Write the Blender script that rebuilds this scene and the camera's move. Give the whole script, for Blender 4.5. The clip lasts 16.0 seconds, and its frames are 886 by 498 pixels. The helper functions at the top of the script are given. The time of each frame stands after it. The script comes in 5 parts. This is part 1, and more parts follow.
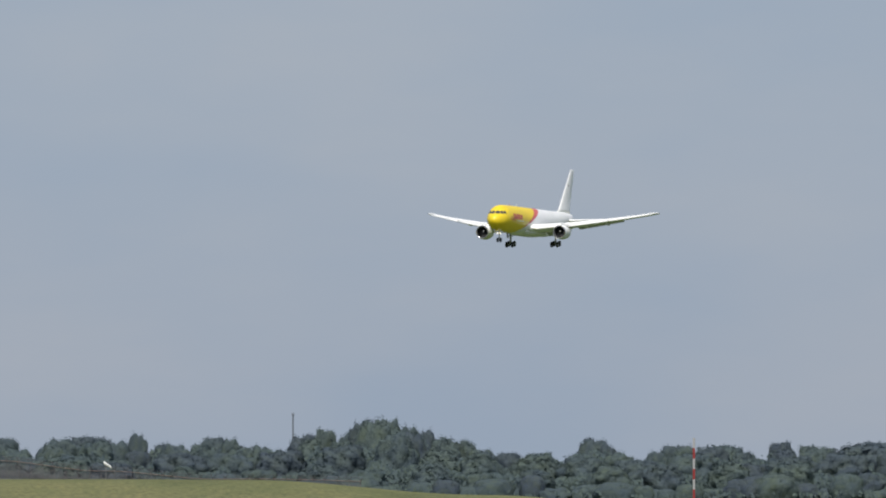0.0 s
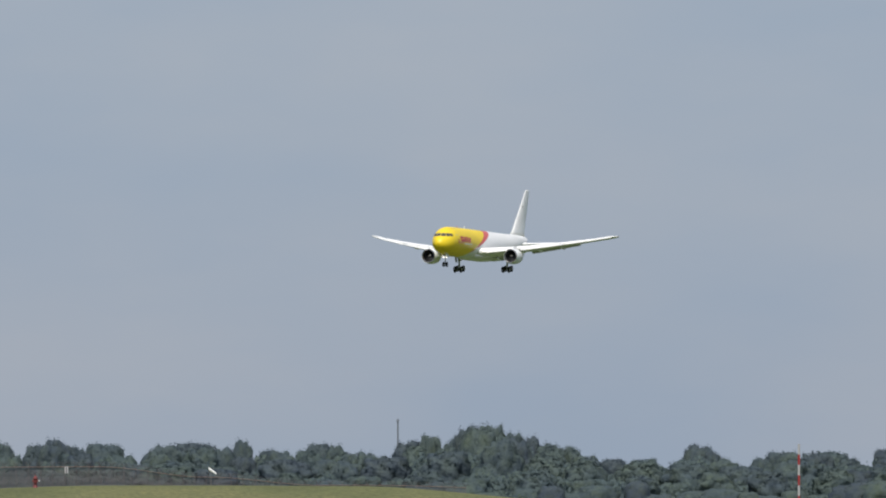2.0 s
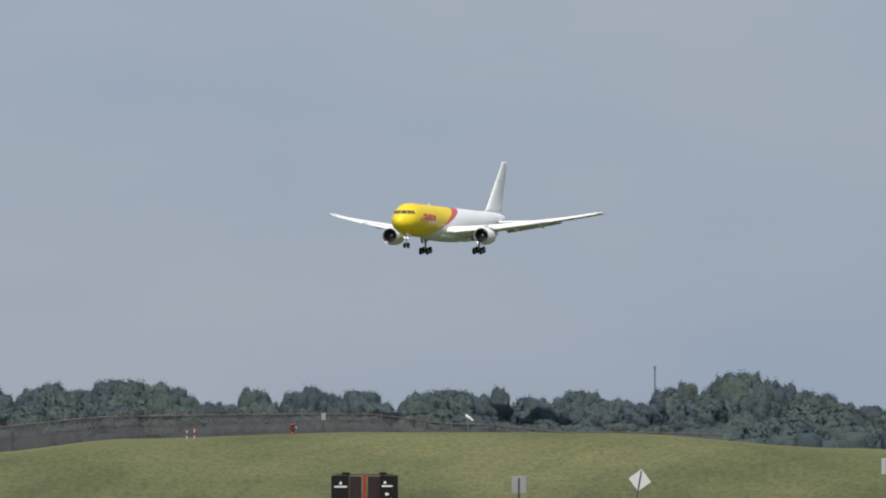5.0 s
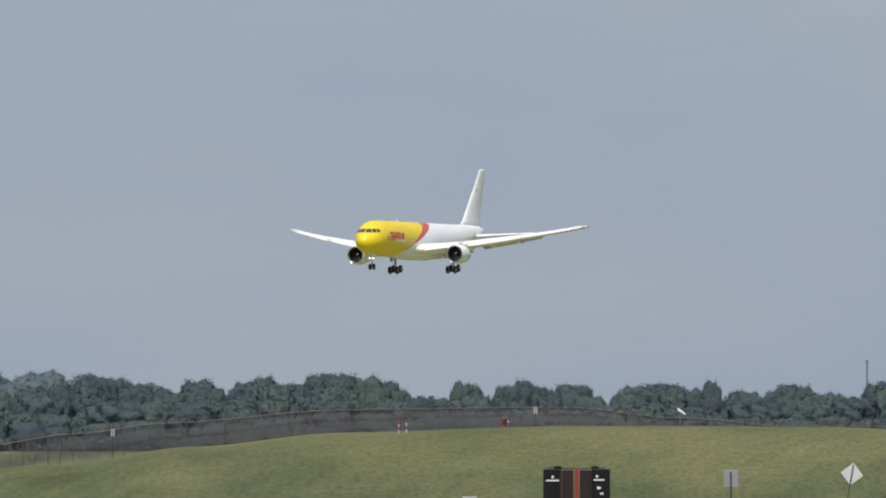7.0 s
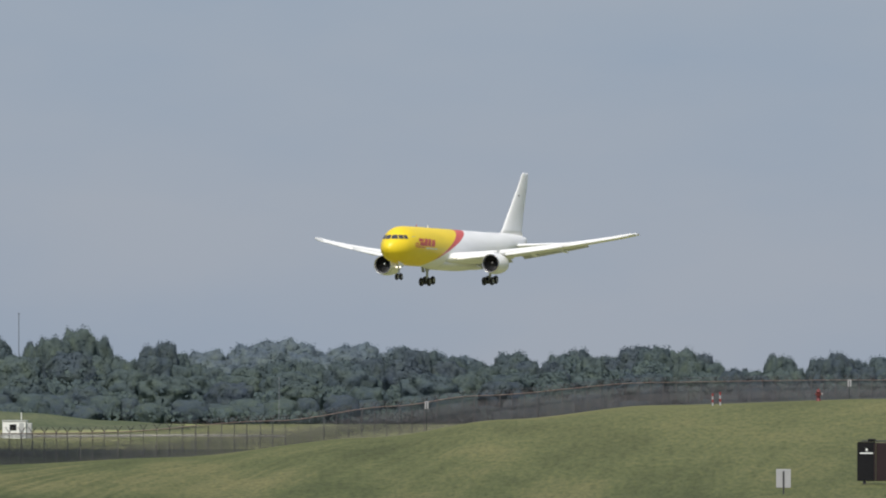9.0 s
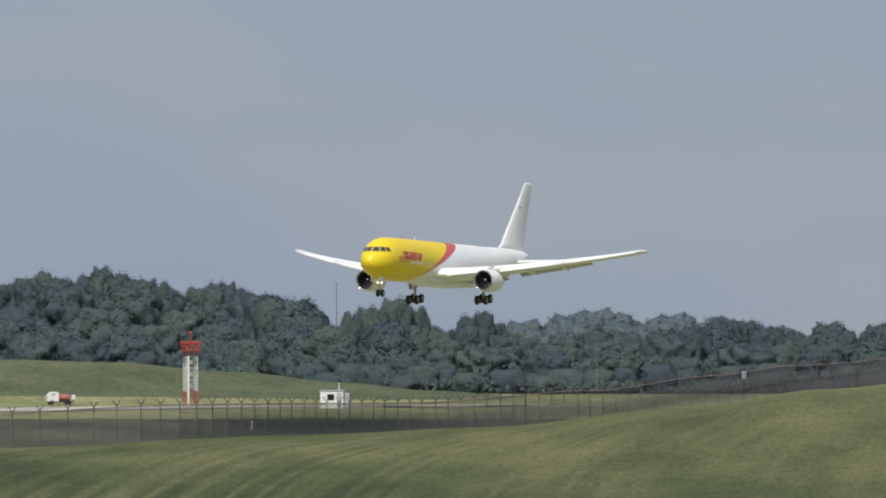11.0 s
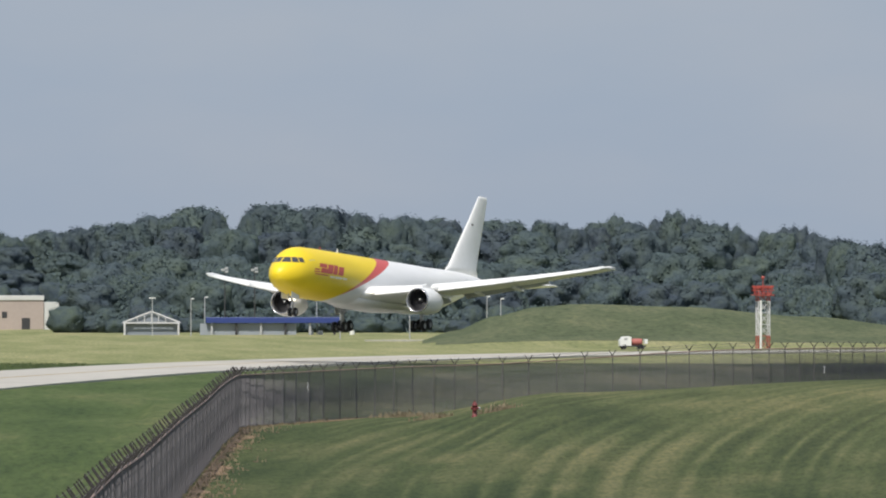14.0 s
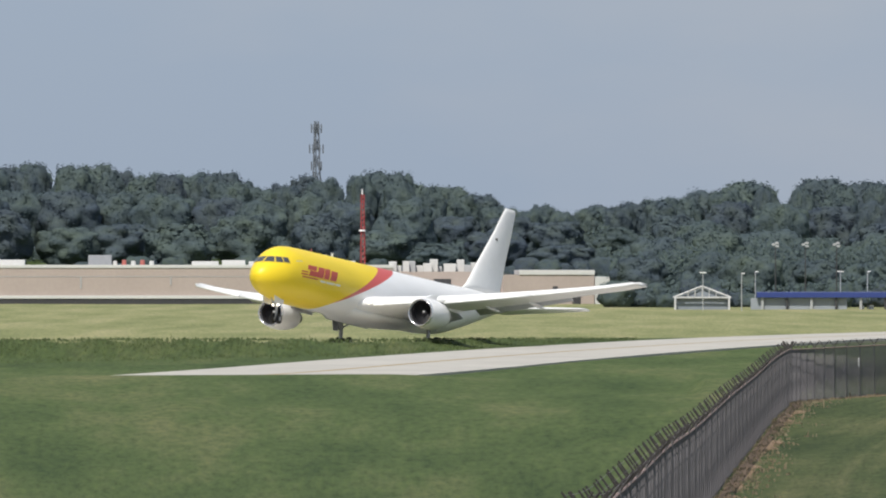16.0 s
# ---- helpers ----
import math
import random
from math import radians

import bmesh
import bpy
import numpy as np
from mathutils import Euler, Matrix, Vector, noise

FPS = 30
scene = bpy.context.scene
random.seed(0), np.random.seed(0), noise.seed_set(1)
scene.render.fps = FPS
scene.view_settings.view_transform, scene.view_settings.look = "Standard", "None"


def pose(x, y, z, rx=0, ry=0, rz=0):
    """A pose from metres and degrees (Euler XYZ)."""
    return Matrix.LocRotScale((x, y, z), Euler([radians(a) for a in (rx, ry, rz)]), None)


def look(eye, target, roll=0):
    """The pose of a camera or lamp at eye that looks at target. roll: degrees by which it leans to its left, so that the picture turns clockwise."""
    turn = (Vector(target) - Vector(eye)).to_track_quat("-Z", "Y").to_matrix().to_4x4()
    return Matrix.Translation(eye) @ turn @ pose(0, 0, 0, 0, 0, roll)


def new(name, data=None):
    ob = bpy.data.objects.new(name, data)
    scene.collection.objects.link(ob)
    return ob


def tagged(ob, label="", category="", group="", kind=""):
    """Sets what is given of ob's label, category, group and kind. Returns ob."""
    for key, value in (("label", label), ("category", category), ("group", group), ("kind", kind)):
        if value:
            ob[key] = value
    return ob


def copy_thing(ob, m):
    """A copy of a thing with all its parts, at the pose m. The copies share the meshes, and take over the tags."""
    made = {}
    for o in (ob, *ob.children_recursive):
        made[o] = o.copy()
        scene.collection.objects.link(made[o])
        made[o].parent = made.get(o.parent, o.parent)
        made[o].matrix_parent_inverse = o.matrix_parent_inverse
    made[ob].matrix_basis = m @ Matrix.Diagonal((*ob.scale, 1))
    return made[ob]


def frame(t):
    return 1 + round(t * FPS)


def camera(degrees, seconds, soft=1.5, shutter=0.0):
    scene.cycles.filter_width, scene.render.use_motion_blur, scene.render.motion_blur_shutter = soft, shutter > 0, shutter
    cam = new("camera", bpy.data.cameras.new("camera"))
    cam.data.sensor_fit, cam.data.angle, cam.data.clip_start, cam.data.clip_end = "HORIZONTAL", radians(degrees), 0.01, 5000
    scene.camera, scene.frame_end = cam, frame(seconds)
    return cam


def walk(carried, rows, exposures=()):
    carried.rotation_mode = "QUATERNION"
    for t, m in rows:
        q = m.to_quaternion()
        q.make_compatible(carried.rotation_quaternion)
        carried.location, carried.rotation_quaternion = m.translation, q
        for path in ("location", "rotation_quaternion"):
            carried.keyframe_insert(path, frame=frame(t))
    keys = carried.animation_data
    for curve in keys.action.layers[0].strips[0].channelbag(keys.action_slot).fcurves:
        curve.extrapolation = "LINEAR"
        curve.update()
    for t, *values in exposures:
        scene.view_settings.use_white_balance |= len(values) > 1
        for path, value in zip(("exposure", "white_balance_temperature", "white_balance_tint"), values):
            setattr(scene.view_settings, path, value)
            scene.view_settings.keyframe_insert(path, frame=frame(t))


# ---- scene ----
# One long lens on a tripod head, 8.2 m above the runway: it only turns. Rows: seconds, pan and tilt in degrees.
EYE = 8.2
cam = camera(5.28, 16.0, soft=2.0)
PAN = [
    (0, -13.8791, 1.2167),
    (0.5, -13.7611, 1.2437),
    (1, -13.6415, 1.2740),
    (1.5, -13.4763, 1.2807),
    (2, -13.2539, 1.2538),
    (2.5, -12.9960, 1.1661),
    (3, -12.7382, 1.0920),
    (3.2, -12.6388, 1.0819),
    (5.3, -11.5653, 0.9302),
    (5.5, -11.4541, 0.9437),
    (6, -11.1019, 0.9403),
    (6.5, -10.7868, 0.9167),
    (7, -10.4582, 0.8999),
    (7.5, -10.0369, 0.9656),
    (8, -9.5246, 0.8931),
    (8.5, -9.0831, 0.8240),
    (9, -8.5876, 0.7364),
    (9.2, -8.3349, 0.7027),
    (11.3, -6.4036, 0.5190),
    (11.5, -6.1913, 0.4836),
    (12, -5.6672, 0.3724),
    (12.5, -4.9729, 0.2646),
    (13, -4.3882, 0.2359),
    (13.5, -3.8826, 0.2679),
    (14, -3.2827, 0.2258),
    (14.5, -2.6501, 0.1651),
    (15, -1.6751, 0.1550),
    (15.5, -0.7347, 0.1247),
    (16, 0.0000, 0.0741),
]
walk(cam, [(t, pose(0, 0, EYE, 90 + tilt, 0, pan)) for t, pan, tilt in PAN],
     exposures=[(0, 0.0), (5.5, -0.02), (9, -0.07), (11.5, -0.13), (12.5, 0.03), (16, 0.1)])

# ---- sky and sun ----
SUN_ELEVATION, SUN_AZIMUTH = 54.0, 200.0   # degrees; azimuth clockwise from the view ahead
world = bpy.data.worlds.new("sky")
scene.world = world
world.use_nodes = True
wn, wl = world.node_tree.nodes, world.node_tree.links
wn.clear()
sky = wn.new("ShaderNodeTexSky")
sky.sky_type, sky.sun_disc = "NISHITA", False
sky.sun_elevation, sky.sun_rotation = radians(SUN_ELEVATION), radians(SUN_AZIMUTH)
coord = wn.new("ShaderNodeTexCoord")
stretch = wn.new("ShaderNodeMapping")
stretch.inputs["Scale"].default_value = (9, 9, 26)
cloud = wn.new("ShaderNodeTexNoise")
cloud.inputs["Scale"].default_value, cloud.inputs["Detail"].default_value = 1.6, 5
tone = wn.new("ShaderNodeValToRGB")
tone.color_ramp.elements[0].position, tone.color_ramp.elements[0].color = 0.36, (0.3, 0.371, 0.485, 1)
tone.color_ramp.elements[1].position, tone.color_ramp.elements[1].color = 0.66, (0.357, 0.404, 0.488, 1)
dim = wn.new("ShaderNodeMixRGB")
dim.blend_type = "MULTIPLY"
dim.inputs[0].default_value, dim.inputs[2].default_value = 1, (0.1, 0.1, 0.1, 1)
veil = wn.new("ShaderNodeMixRGB")
veil.inputs[0].default_value = 0.9
back = wn.new("ShaderNodeBackground")
wout = wn.new("ShaderNodeOutputWorld")
wl.new(coord.outputs["Generated"], stretch.inputs["Vector"])
wl.new(stretch.outputs["Vector"], cloud.inputs["Vector"])
wl.new(cloud.outputs["Fac"], tone.inputs["Fac"])
wl.new(sky.outputs["Color"], dim.inputs[1])
wl.new(dim.outputs["Color"], veil.inputs[1])
wl.new(tone.outputs["Color"], veil.inputs[2])
wl.new(veil.outputs["Color"], back.inputs["Color"])
wl.new(back.outputs["Background"], wout.inputs["Surface"])

sun = new("sun", bpy.data.lights.new("sun", "SUN"))
sun.data.energy, sun.data.angle, sun.data.color = 3.8, radians(0.6), (1.0, 0.95, 0.87)
az, el = radians(SUN_AZIMUTH), radians(SUN_ELEVATION)
sun.matrix_world = look((0, 0, 0), (-math.sin(az) * math.cos(el), -math.cos(az) * math.cos(el), -math.sin(el)))

# ---- materials ----
def material(name, colour, rough=0.6, metal=0.0, spread=0.12, size=1.0, bump=0.0, spec=0.5, emit=0.0, fine=9.0):
    """A surface with two scales of noise in its colour, and relief."""
    m = bpy.data.materials.new(name)
    m.use_nodes = True
    n, l = m.node_tree.nodes, m.node_tree.links
    b = n["Principled BSDF"]
    b.inputs["Roughness"].default_value, b.inputs["Metallic"].default_value = rough, metal
    b.inputs["Specular IOR Level"].default_value = spec
    tc = n.new("ShaderNodeTexCoord")
    wide, grain = n.new("ShaderNodeTexNoise"), n.new("ShaderNodeTexNoise")
    wide.inputs["Scale"].default_value, wide.inputs["Detail"].default_value = 1.0 / size, 4
    grain.inputs["Scale"].default_value, grain.inputs["Detail"].default_value = fine / size, 6
    add = n.new("ShaderNodeMath")
    add.operation = "ADD"
    ramp = n.new("ShaderNodeValToRGB")
    half = n.new("ShaderNodeMath")
    half.operation = "MULTIPLY"
    half.inputs[1].default_value = 0.5
    ramp.color_ramp.elements[0].position, ramp.color_ramp.elements[1].position = 0.32, 0.68
    ramp.color_ramp.elements[0].color = (*[c * (1 - spread) for c in colour], 1)
    ramp.color_ramp.elements[1].color = (*[min(1, c * (1 + spread)) for c in colour], 1)
    for node in (wide, grain):
        l.new(tc.outputs["Object"], node.inputs["Vector"])
    l.new(wide.outputs["Fac"], add.inputs[0])
    l.new(grain.outputs["Fac"], add.inputs[1])
    l.new(add.outputs[0], half.inputs[0])
    l.new(half.outputs[0], ramp.inputs["Fac"])
    out = ramp.outputs["Color"]
    l.new(out, b.inputs["Base Color"])
    if bump:
        bp = n.new("ShaderNodeBump")
        bp.inputs["Strength"].default_value, bp.inputs["Distance"].default_value = bump, 0.02 * size
        l.new(grain.outputs["Fac"], bp.inputs["Height"])
        l.new(bp.outputs["Normal"], b.inputs["Normal"])
    if emit:
        b.inputs["Emission Color"].default_value, b.inputs["Emission Strength"].default_value = (*colour, 1), emit
    return m


def node(tree, kind, **values):
    n = tree.nodes.new(kind)
    for key, value in values.items():
        n.inputs[key].default_value = value
    return n


def ramp_of(tree, stops):
    r = tree.nodes.new("ShaderNodeValToRGB")
    while len(r.color_ramp.elements) < len(stops):
        r.color_ramp.elements.new(0.5)
    for e, (p, c) in zip(r.color_ramp.elements, stops):
        e.position, e.color = p, (*c, 1)
    return r


def leaf_material(name, hazed_greens):
    """Leaves: they let some light through, and each tree and each bough has its own tone; haze comes with the colours
    given.
    """
    m = bpy.data.materials.new(name)
    m.use_nodes = True
    t = m.node_tree
    l = t.links
    b = t.nodes["Principled BSDF"]
    b.inputs["Roughness"].default_value, b.inputs["Specular IOR Level"].default_value = 0.75, 0.15
    tc, info = t.nodes.new("ShaderNodeTexCoord"), t.nodes.new("ShaderNodeObjectInfo")
    kind = ramp_of(t, [(0.08 + 0.84 * i / (len(hazed_greens) - 1), g) for i, g in enumerate(hazed_greens)])
    l.new(info.outputs["Random"], kind.inputs["Fac"])
    bough = node(t, "ShaderNodeTexNoise", Scale=0.3, Detail=3.0)
    spray = node(t, "ShaderNodeTexNoise", Scale=2.2, Detail=5.0, Roughness=0.7)
    for n in (bough, spray):
        l.new(tc.outputs["Object"], n.inputs["Vector"])
    tint = ramp_of(t, [(0.36, (0.88, 0.9, 1.0)), (0.5, (1, 1, 1)), (0.66, (1.12, 1.1, 0.95))])
    l.new(bough.outputs["Fac"], tint.inputs["Fac"])
    speck = ramp_of(t, [(0.36, (0.86, 0.86, 0.89)), (0.5, (1, 1, 1)), (0.66, (1.14, 1.14, 1.1))])
    l.new(spray.outputs["Fac"], speck.inputs["Fac"])
    colour = kind.outputs["Color"]
    for r in (tint, speck):
        mul = t.nodes.new("ShaderNodeMixRGB")
        mul.blend_type = "MULTIPLY"
        mul.inputs[0].default_value = 1
        l.new(colour, mul.inputs[1])
        l.new(r.outputs["Color"], mul.inputs[2])
        colour = mul.outputs["Color"]
    l.new(colour, b.inputs["Base Color"])
    fine = node(t, "ShaderNodeTexNoise", Scale=0.75, Detail=6.0, Roughness=0.68)
    l.new(tc.outputs["Object"], fine.inputs["Vector"])
    relief = node(t, "ShaderNodeBump", Strength=0.48, Distance=0.9)
    l.new(fine.outputs["Fac"], relief.inputs["Height"])
    l.new(relief.outputs["Normal"], b.inputs["Normal"])
    thin, mix = t.nodes.new("ShaderNodeBsdfTranslucent"), t.nodes.new("ShaderNodeMixShader")
    mix.inputs[0].default_value = 0.25
    l.new(colour, thin.inputs["Color"])
    l.new(b.outputs[0], mix.inputs[1])
    l.new(thin.outputs[0], mix.inputs[2])
    l.new(mix.outputs[0], t.nodes["Material Output"].inputs["Surface"])
    return m


CONCRETE = material("concrete", (0.45, 0.425, 0.38), 0.9, spread=0.15, size=14, bump=0.1)
# distance haze is mixed into these leaf colours, bluer than plain green
HAZE_LEAF = leaf_material("hazed_foliage", [(0.084, 0.109, 0.13), (0.09, 0.12, 0.134), (0.096, 0.13, 0.134), (0.104, 0.138, 0.133)])
# the far wood's deeper haze is painted in too: paler and bluer still
FAR_HAZE_LEAF = leaf_material("far_hazed_foliage", [(0.13, 0.17, 0.205), (0.145, 0.184, 0.21)])
BARK = material("bark", (0.09, 0.07, 0.055), 0.95, spread=0.3, size=0.5, bump=0.5)
WHITE = material("white_paint", (0.83, 0.83, 0.82), 0.35, spread=0.04, size=4)
GREY = material("grey_paint", (0.42, 0.43, 0.44), 0.4, spread=0.06, size=2)
DARK = material("dark_metal", (0.05, 0.05, 0.055), 0.5, spread=0.2, size=0.5)
STEEL = material("galvanised_steel", (0.3, 0.3, 0.3), 0.5, metal=0.6, spread=0.2, size=0.5)
RUBBER = material("tyre_rubber", (0.02, 0.02, 0.021), 0.85, spread=0.3, size=0.3)
RED = material("red_paint", (0.3, 0.035, 0.035), 0.5, spread=0.1, size=1)
ORANGE = material("orange_red_paint", (0.4, 0.075, 0.06), 0.5, spread=0.1, size=1)
LAMP = material("lit_lamp", (1.0, 0.93, 0.8), 0.3, spread=0.0, emit=2.2)
BEIGE = material("beige_wall", (0.43, 0.36, 0.325), 0.85, spread=0.06, size=6)
BLUE = material("blue_metal", (0.035, 0.058, 0.22), 0.4, spread=0.08, size=4)
BLACK = material("black_panel", (0.012, 0.012, 0.014), 0.8, spread=0.15, size=0.6, spec=0.2)
ROOF_WHITE = material("white_roof", (0.6, 0.6, 0.585), 0.7, spread=0.06, size=5)


# ---- mesh helpers ----
def part(name, bm, mat, parent=None, label="", smooth=False):
    """Links a bmesh as one mesh object, under a thing where one is given."""
    me = bpy.data.meshes.new(name)
    bmesh.ops.recalc_face_normals(bm, faces=bm.faces)
    if smooth:
        for f in bm.faces:
            f.smooth = True
    bm.to_mesh(me)
    bm.free()
    for one in (mat if isinstance(mat, (list, tuple)) else [mat]):
        me.materials.append(one)
    ob = new(name, me)
    ob.parent = parent
    if label:
        tagged(ob, label)
    return ob


def thing(name, m, label, category, group="", kind=""):
    ob = new(name)
    ob.matrix_basis = m
    return tagged(ob, label, category, group, kind)


def box(bm, x0, x1, y0, y1, z0, z1, bevel=0.0):
    made = bmesh.ops.create_cube(bm, size=1)["verts"]
    for v in made:
        v.co = Vector(((x0 + x1) / 2 + v.co.x * (x1 - x0), (y0 + y1) / 2 + v.co.y * (y1 - y0), (z0 + z1) / 2 + v.co.z * (z1 - z0)))
    if bevel:
        edges = {e for v in made for e in v.link_edges}
        bmesh.ops.bevel(bm, geom=list(edges), offset=bevel, segments=2, affect="EDGES", profile=0.5)
    return bm


def rod(bm, a, b, r0, r1=None, n=8):
    """A round bar from a to b."""
    a, b = Vector(a), Vector(b)
    r1 = r0 if r1 is None else r1
    q = (b - a).to_track_quat("Z", "Y")
    rings = []
    for p, r in ((a, r0), (b, r1)):
        rings.append([bm.verts.new(p + q @ Vector((r * math.cos(2 * math.pi * i / n), r * math.sin(2 * math.pi * i / n), 0))) for i in range(n)])
    for i in range(n):
        bm.faces.new((rings[0][i], rings[0][(i + 1) % n], rings[1][(i + 1) % n], rings[1][i]))
    bm.faces.new(rings[0][::-1])
    bm.faces.new(rings[1])
    return bm


def loft(bm, rings, close_ends=True, wrap=True):
    """Skins a row of equal rings of points."""
    vs = [[bm.verts.new(p) for p in r] for r in rings]
    n = len(vs[0])
    for a, b in zip(vs, vs[1:]):
        for i in range(n if wrap else n - 1):
            j = (i + 1) % n
            bm.faces.new((a[i], a[j], b[j], b[i]))
    if close_ends and wrap:
        bm.faces.new(vs[0][::-1])
        bm.faces.new(vs[-1])
    return bm


def lathe_x(bm, profile, n=32, centre=(0, 0, 0)):
    """Turns a profile of (x, radius) about the x axis."""
    cx, cy, cz = centre
    rings = [[(cx + x, cy + r * math.cos(2 * math.pi * i / n), cz + r * math.sin(2 * math.pi * i / n)) for i in range(n)] for x, r in profile]
    return loft(bm, rings, close_ends=False)


def glide(xs, ys, x):
    """Smooth interpolation through a few control values."""
    if x <= xs[0]:
        return ys[0]
    if x >= xs[-1]:
        return ys[-1]
    for a, b, p, q in zip(xs, xs[1:], ys, ys[1:]):
        if x <= b:
            s = (x - a) / (b - a)
            return p + (q - p) * s * s * (3 - 2 * s)


def table(xs, ys, x):
    """Straight interpolation through a few control values."""
    return float(np.interp(x, xs, ys))


def step(a, b, x):
    s = min(1, max(0, (x - a) / (b - a)))
    return s * s * (3 - 2 * s)

# ---- the land ----
def polar(bearing, r):
    """Plan position at a bearing in degrees, clockwise from ahead, and a distance from the tripod."""
    return r * math.sin(radians(bearing)), r * math.cos(radians(bearing))


FENCE_B = (-4, 2.18, 3.32, 5.13, 6.6, 8.3, 9.85, 11.85, 12.5, 14.2)
FENCE_R = (480, 500, 535, 568, 625, 690, 750, 830, 850, 930)
FOOT_B = (1.6, 2.18, 3.32, 5.1, 6.6, 7.6, 8.28, 8.8, 9.85, 11.2, 11.85, 12.5, 14.2, 16.5)
FOOT_Z = (0.9, 1.0, 1.1, 1.8, 1.64, 2.14, 3.12, 3.78, 4.73, 4.85, 3.88, 3.25, 2.5, 2.0)
CREST_B = (-0.3, 2.2, 3.0, 4.0, 5.95, 6.96, 8.14, 8.98, 9.85, 11.23, 12.75, 14.17, 15.33, 16.5, 20)
CREST_Z = (0.9, 1.2, 1.8, 3.0, 3.6, 3.9, 4.9, 5.9, 6.57, 6.85, 6.8, 6.05, 5.2, 4.4, 3.0)
WEED_B, WEED_R, WEED_Z = (-6, -2.64, -0.45, -0.2, 0.0, 0.5, 1.06, 1.5), (760, 800, 856, 885, 912, 960, 1010, 1040), (1.9, 1.75, 1.3, 1.07, 0.85, 0.46, 0.1, 0.0)
MOUND_B, MOUND_S = (3.1, 3.34, 3.6, 3.85, 4.08, 4.7, 5.46, 6.1, 6.6, 7.3), (0, 0.3, 0.7, 0.93, 1.0, 0.93, 0.67, 0.4, 0.2, 0)
WOOD_B = (-6, -2, 3, 4.6, 5.6, 6.4, 9, 12, 17, 24)
WOOD_Z = (11, 11, 8, 8, 5, 1, 0, 0, 0, 0)


def ground_z(x, y):
    r = math.hypot(x, y)
    b = math.degrees(math.atan2(x, y))
    if r > 1900:
        return glide(WOOD_B, WOOD_Z, b) * step(1900, 2060, r) if -60 < b < 60 else 0.0
    z = 0.0
    if -60 < b < 60:
        foot_r, foot_z = table(FENCE_B, FENCE_R, b), glide(FOOT_B, FOOT_Z, b)
        crest_r, crest_z = min(470, foot_r - 36), glide(CREST_B, CREST_Z, b)
        near_z = glide((1.5, 4, 8, 11, 16), (0.8, 1.6, 3.0, 4.1, 3.2), b)
        swell = glide((-0.35, 0.7), (1.0, 0.25), b)
        z = glide((8, 60, 170, 300, crest_r, foot_r, max(600, foot_r + 20), max(700, foot_r + 180)),
                  (6.6, 4.6, 1.2, near_z, crest_z, foot_z, max(swell, foot_z * 0.85) if b > 1.5 else swell, 0.0), r)
        if r > 600:
            z += glide(WEED_B, WEED_Z, b) * math.exp(-((r - glide(WEED_B, WEED_R, b)) / 9) ** 2)
            z += 5.8 * glide(MOUND_B, MOUND_S, b) * math.exp(-((r - 1405) / 52) ** 2)
            crown = glide(WEED_B, WEED_R, b)
            z -= 0.28 * step(crown + 5, crown + 16, r) * (1 - step(crown + 60, crown + 90, r)) * (1 - step(0.6, 1.2, b))
    else:
        z = glide((8, 60, 170, 700), (6.6, 4.6, 1.2, 0), r)
    return z + 0.12 * noise.noise((x / 23, y / 60, 0)) * step(30, 120, r)


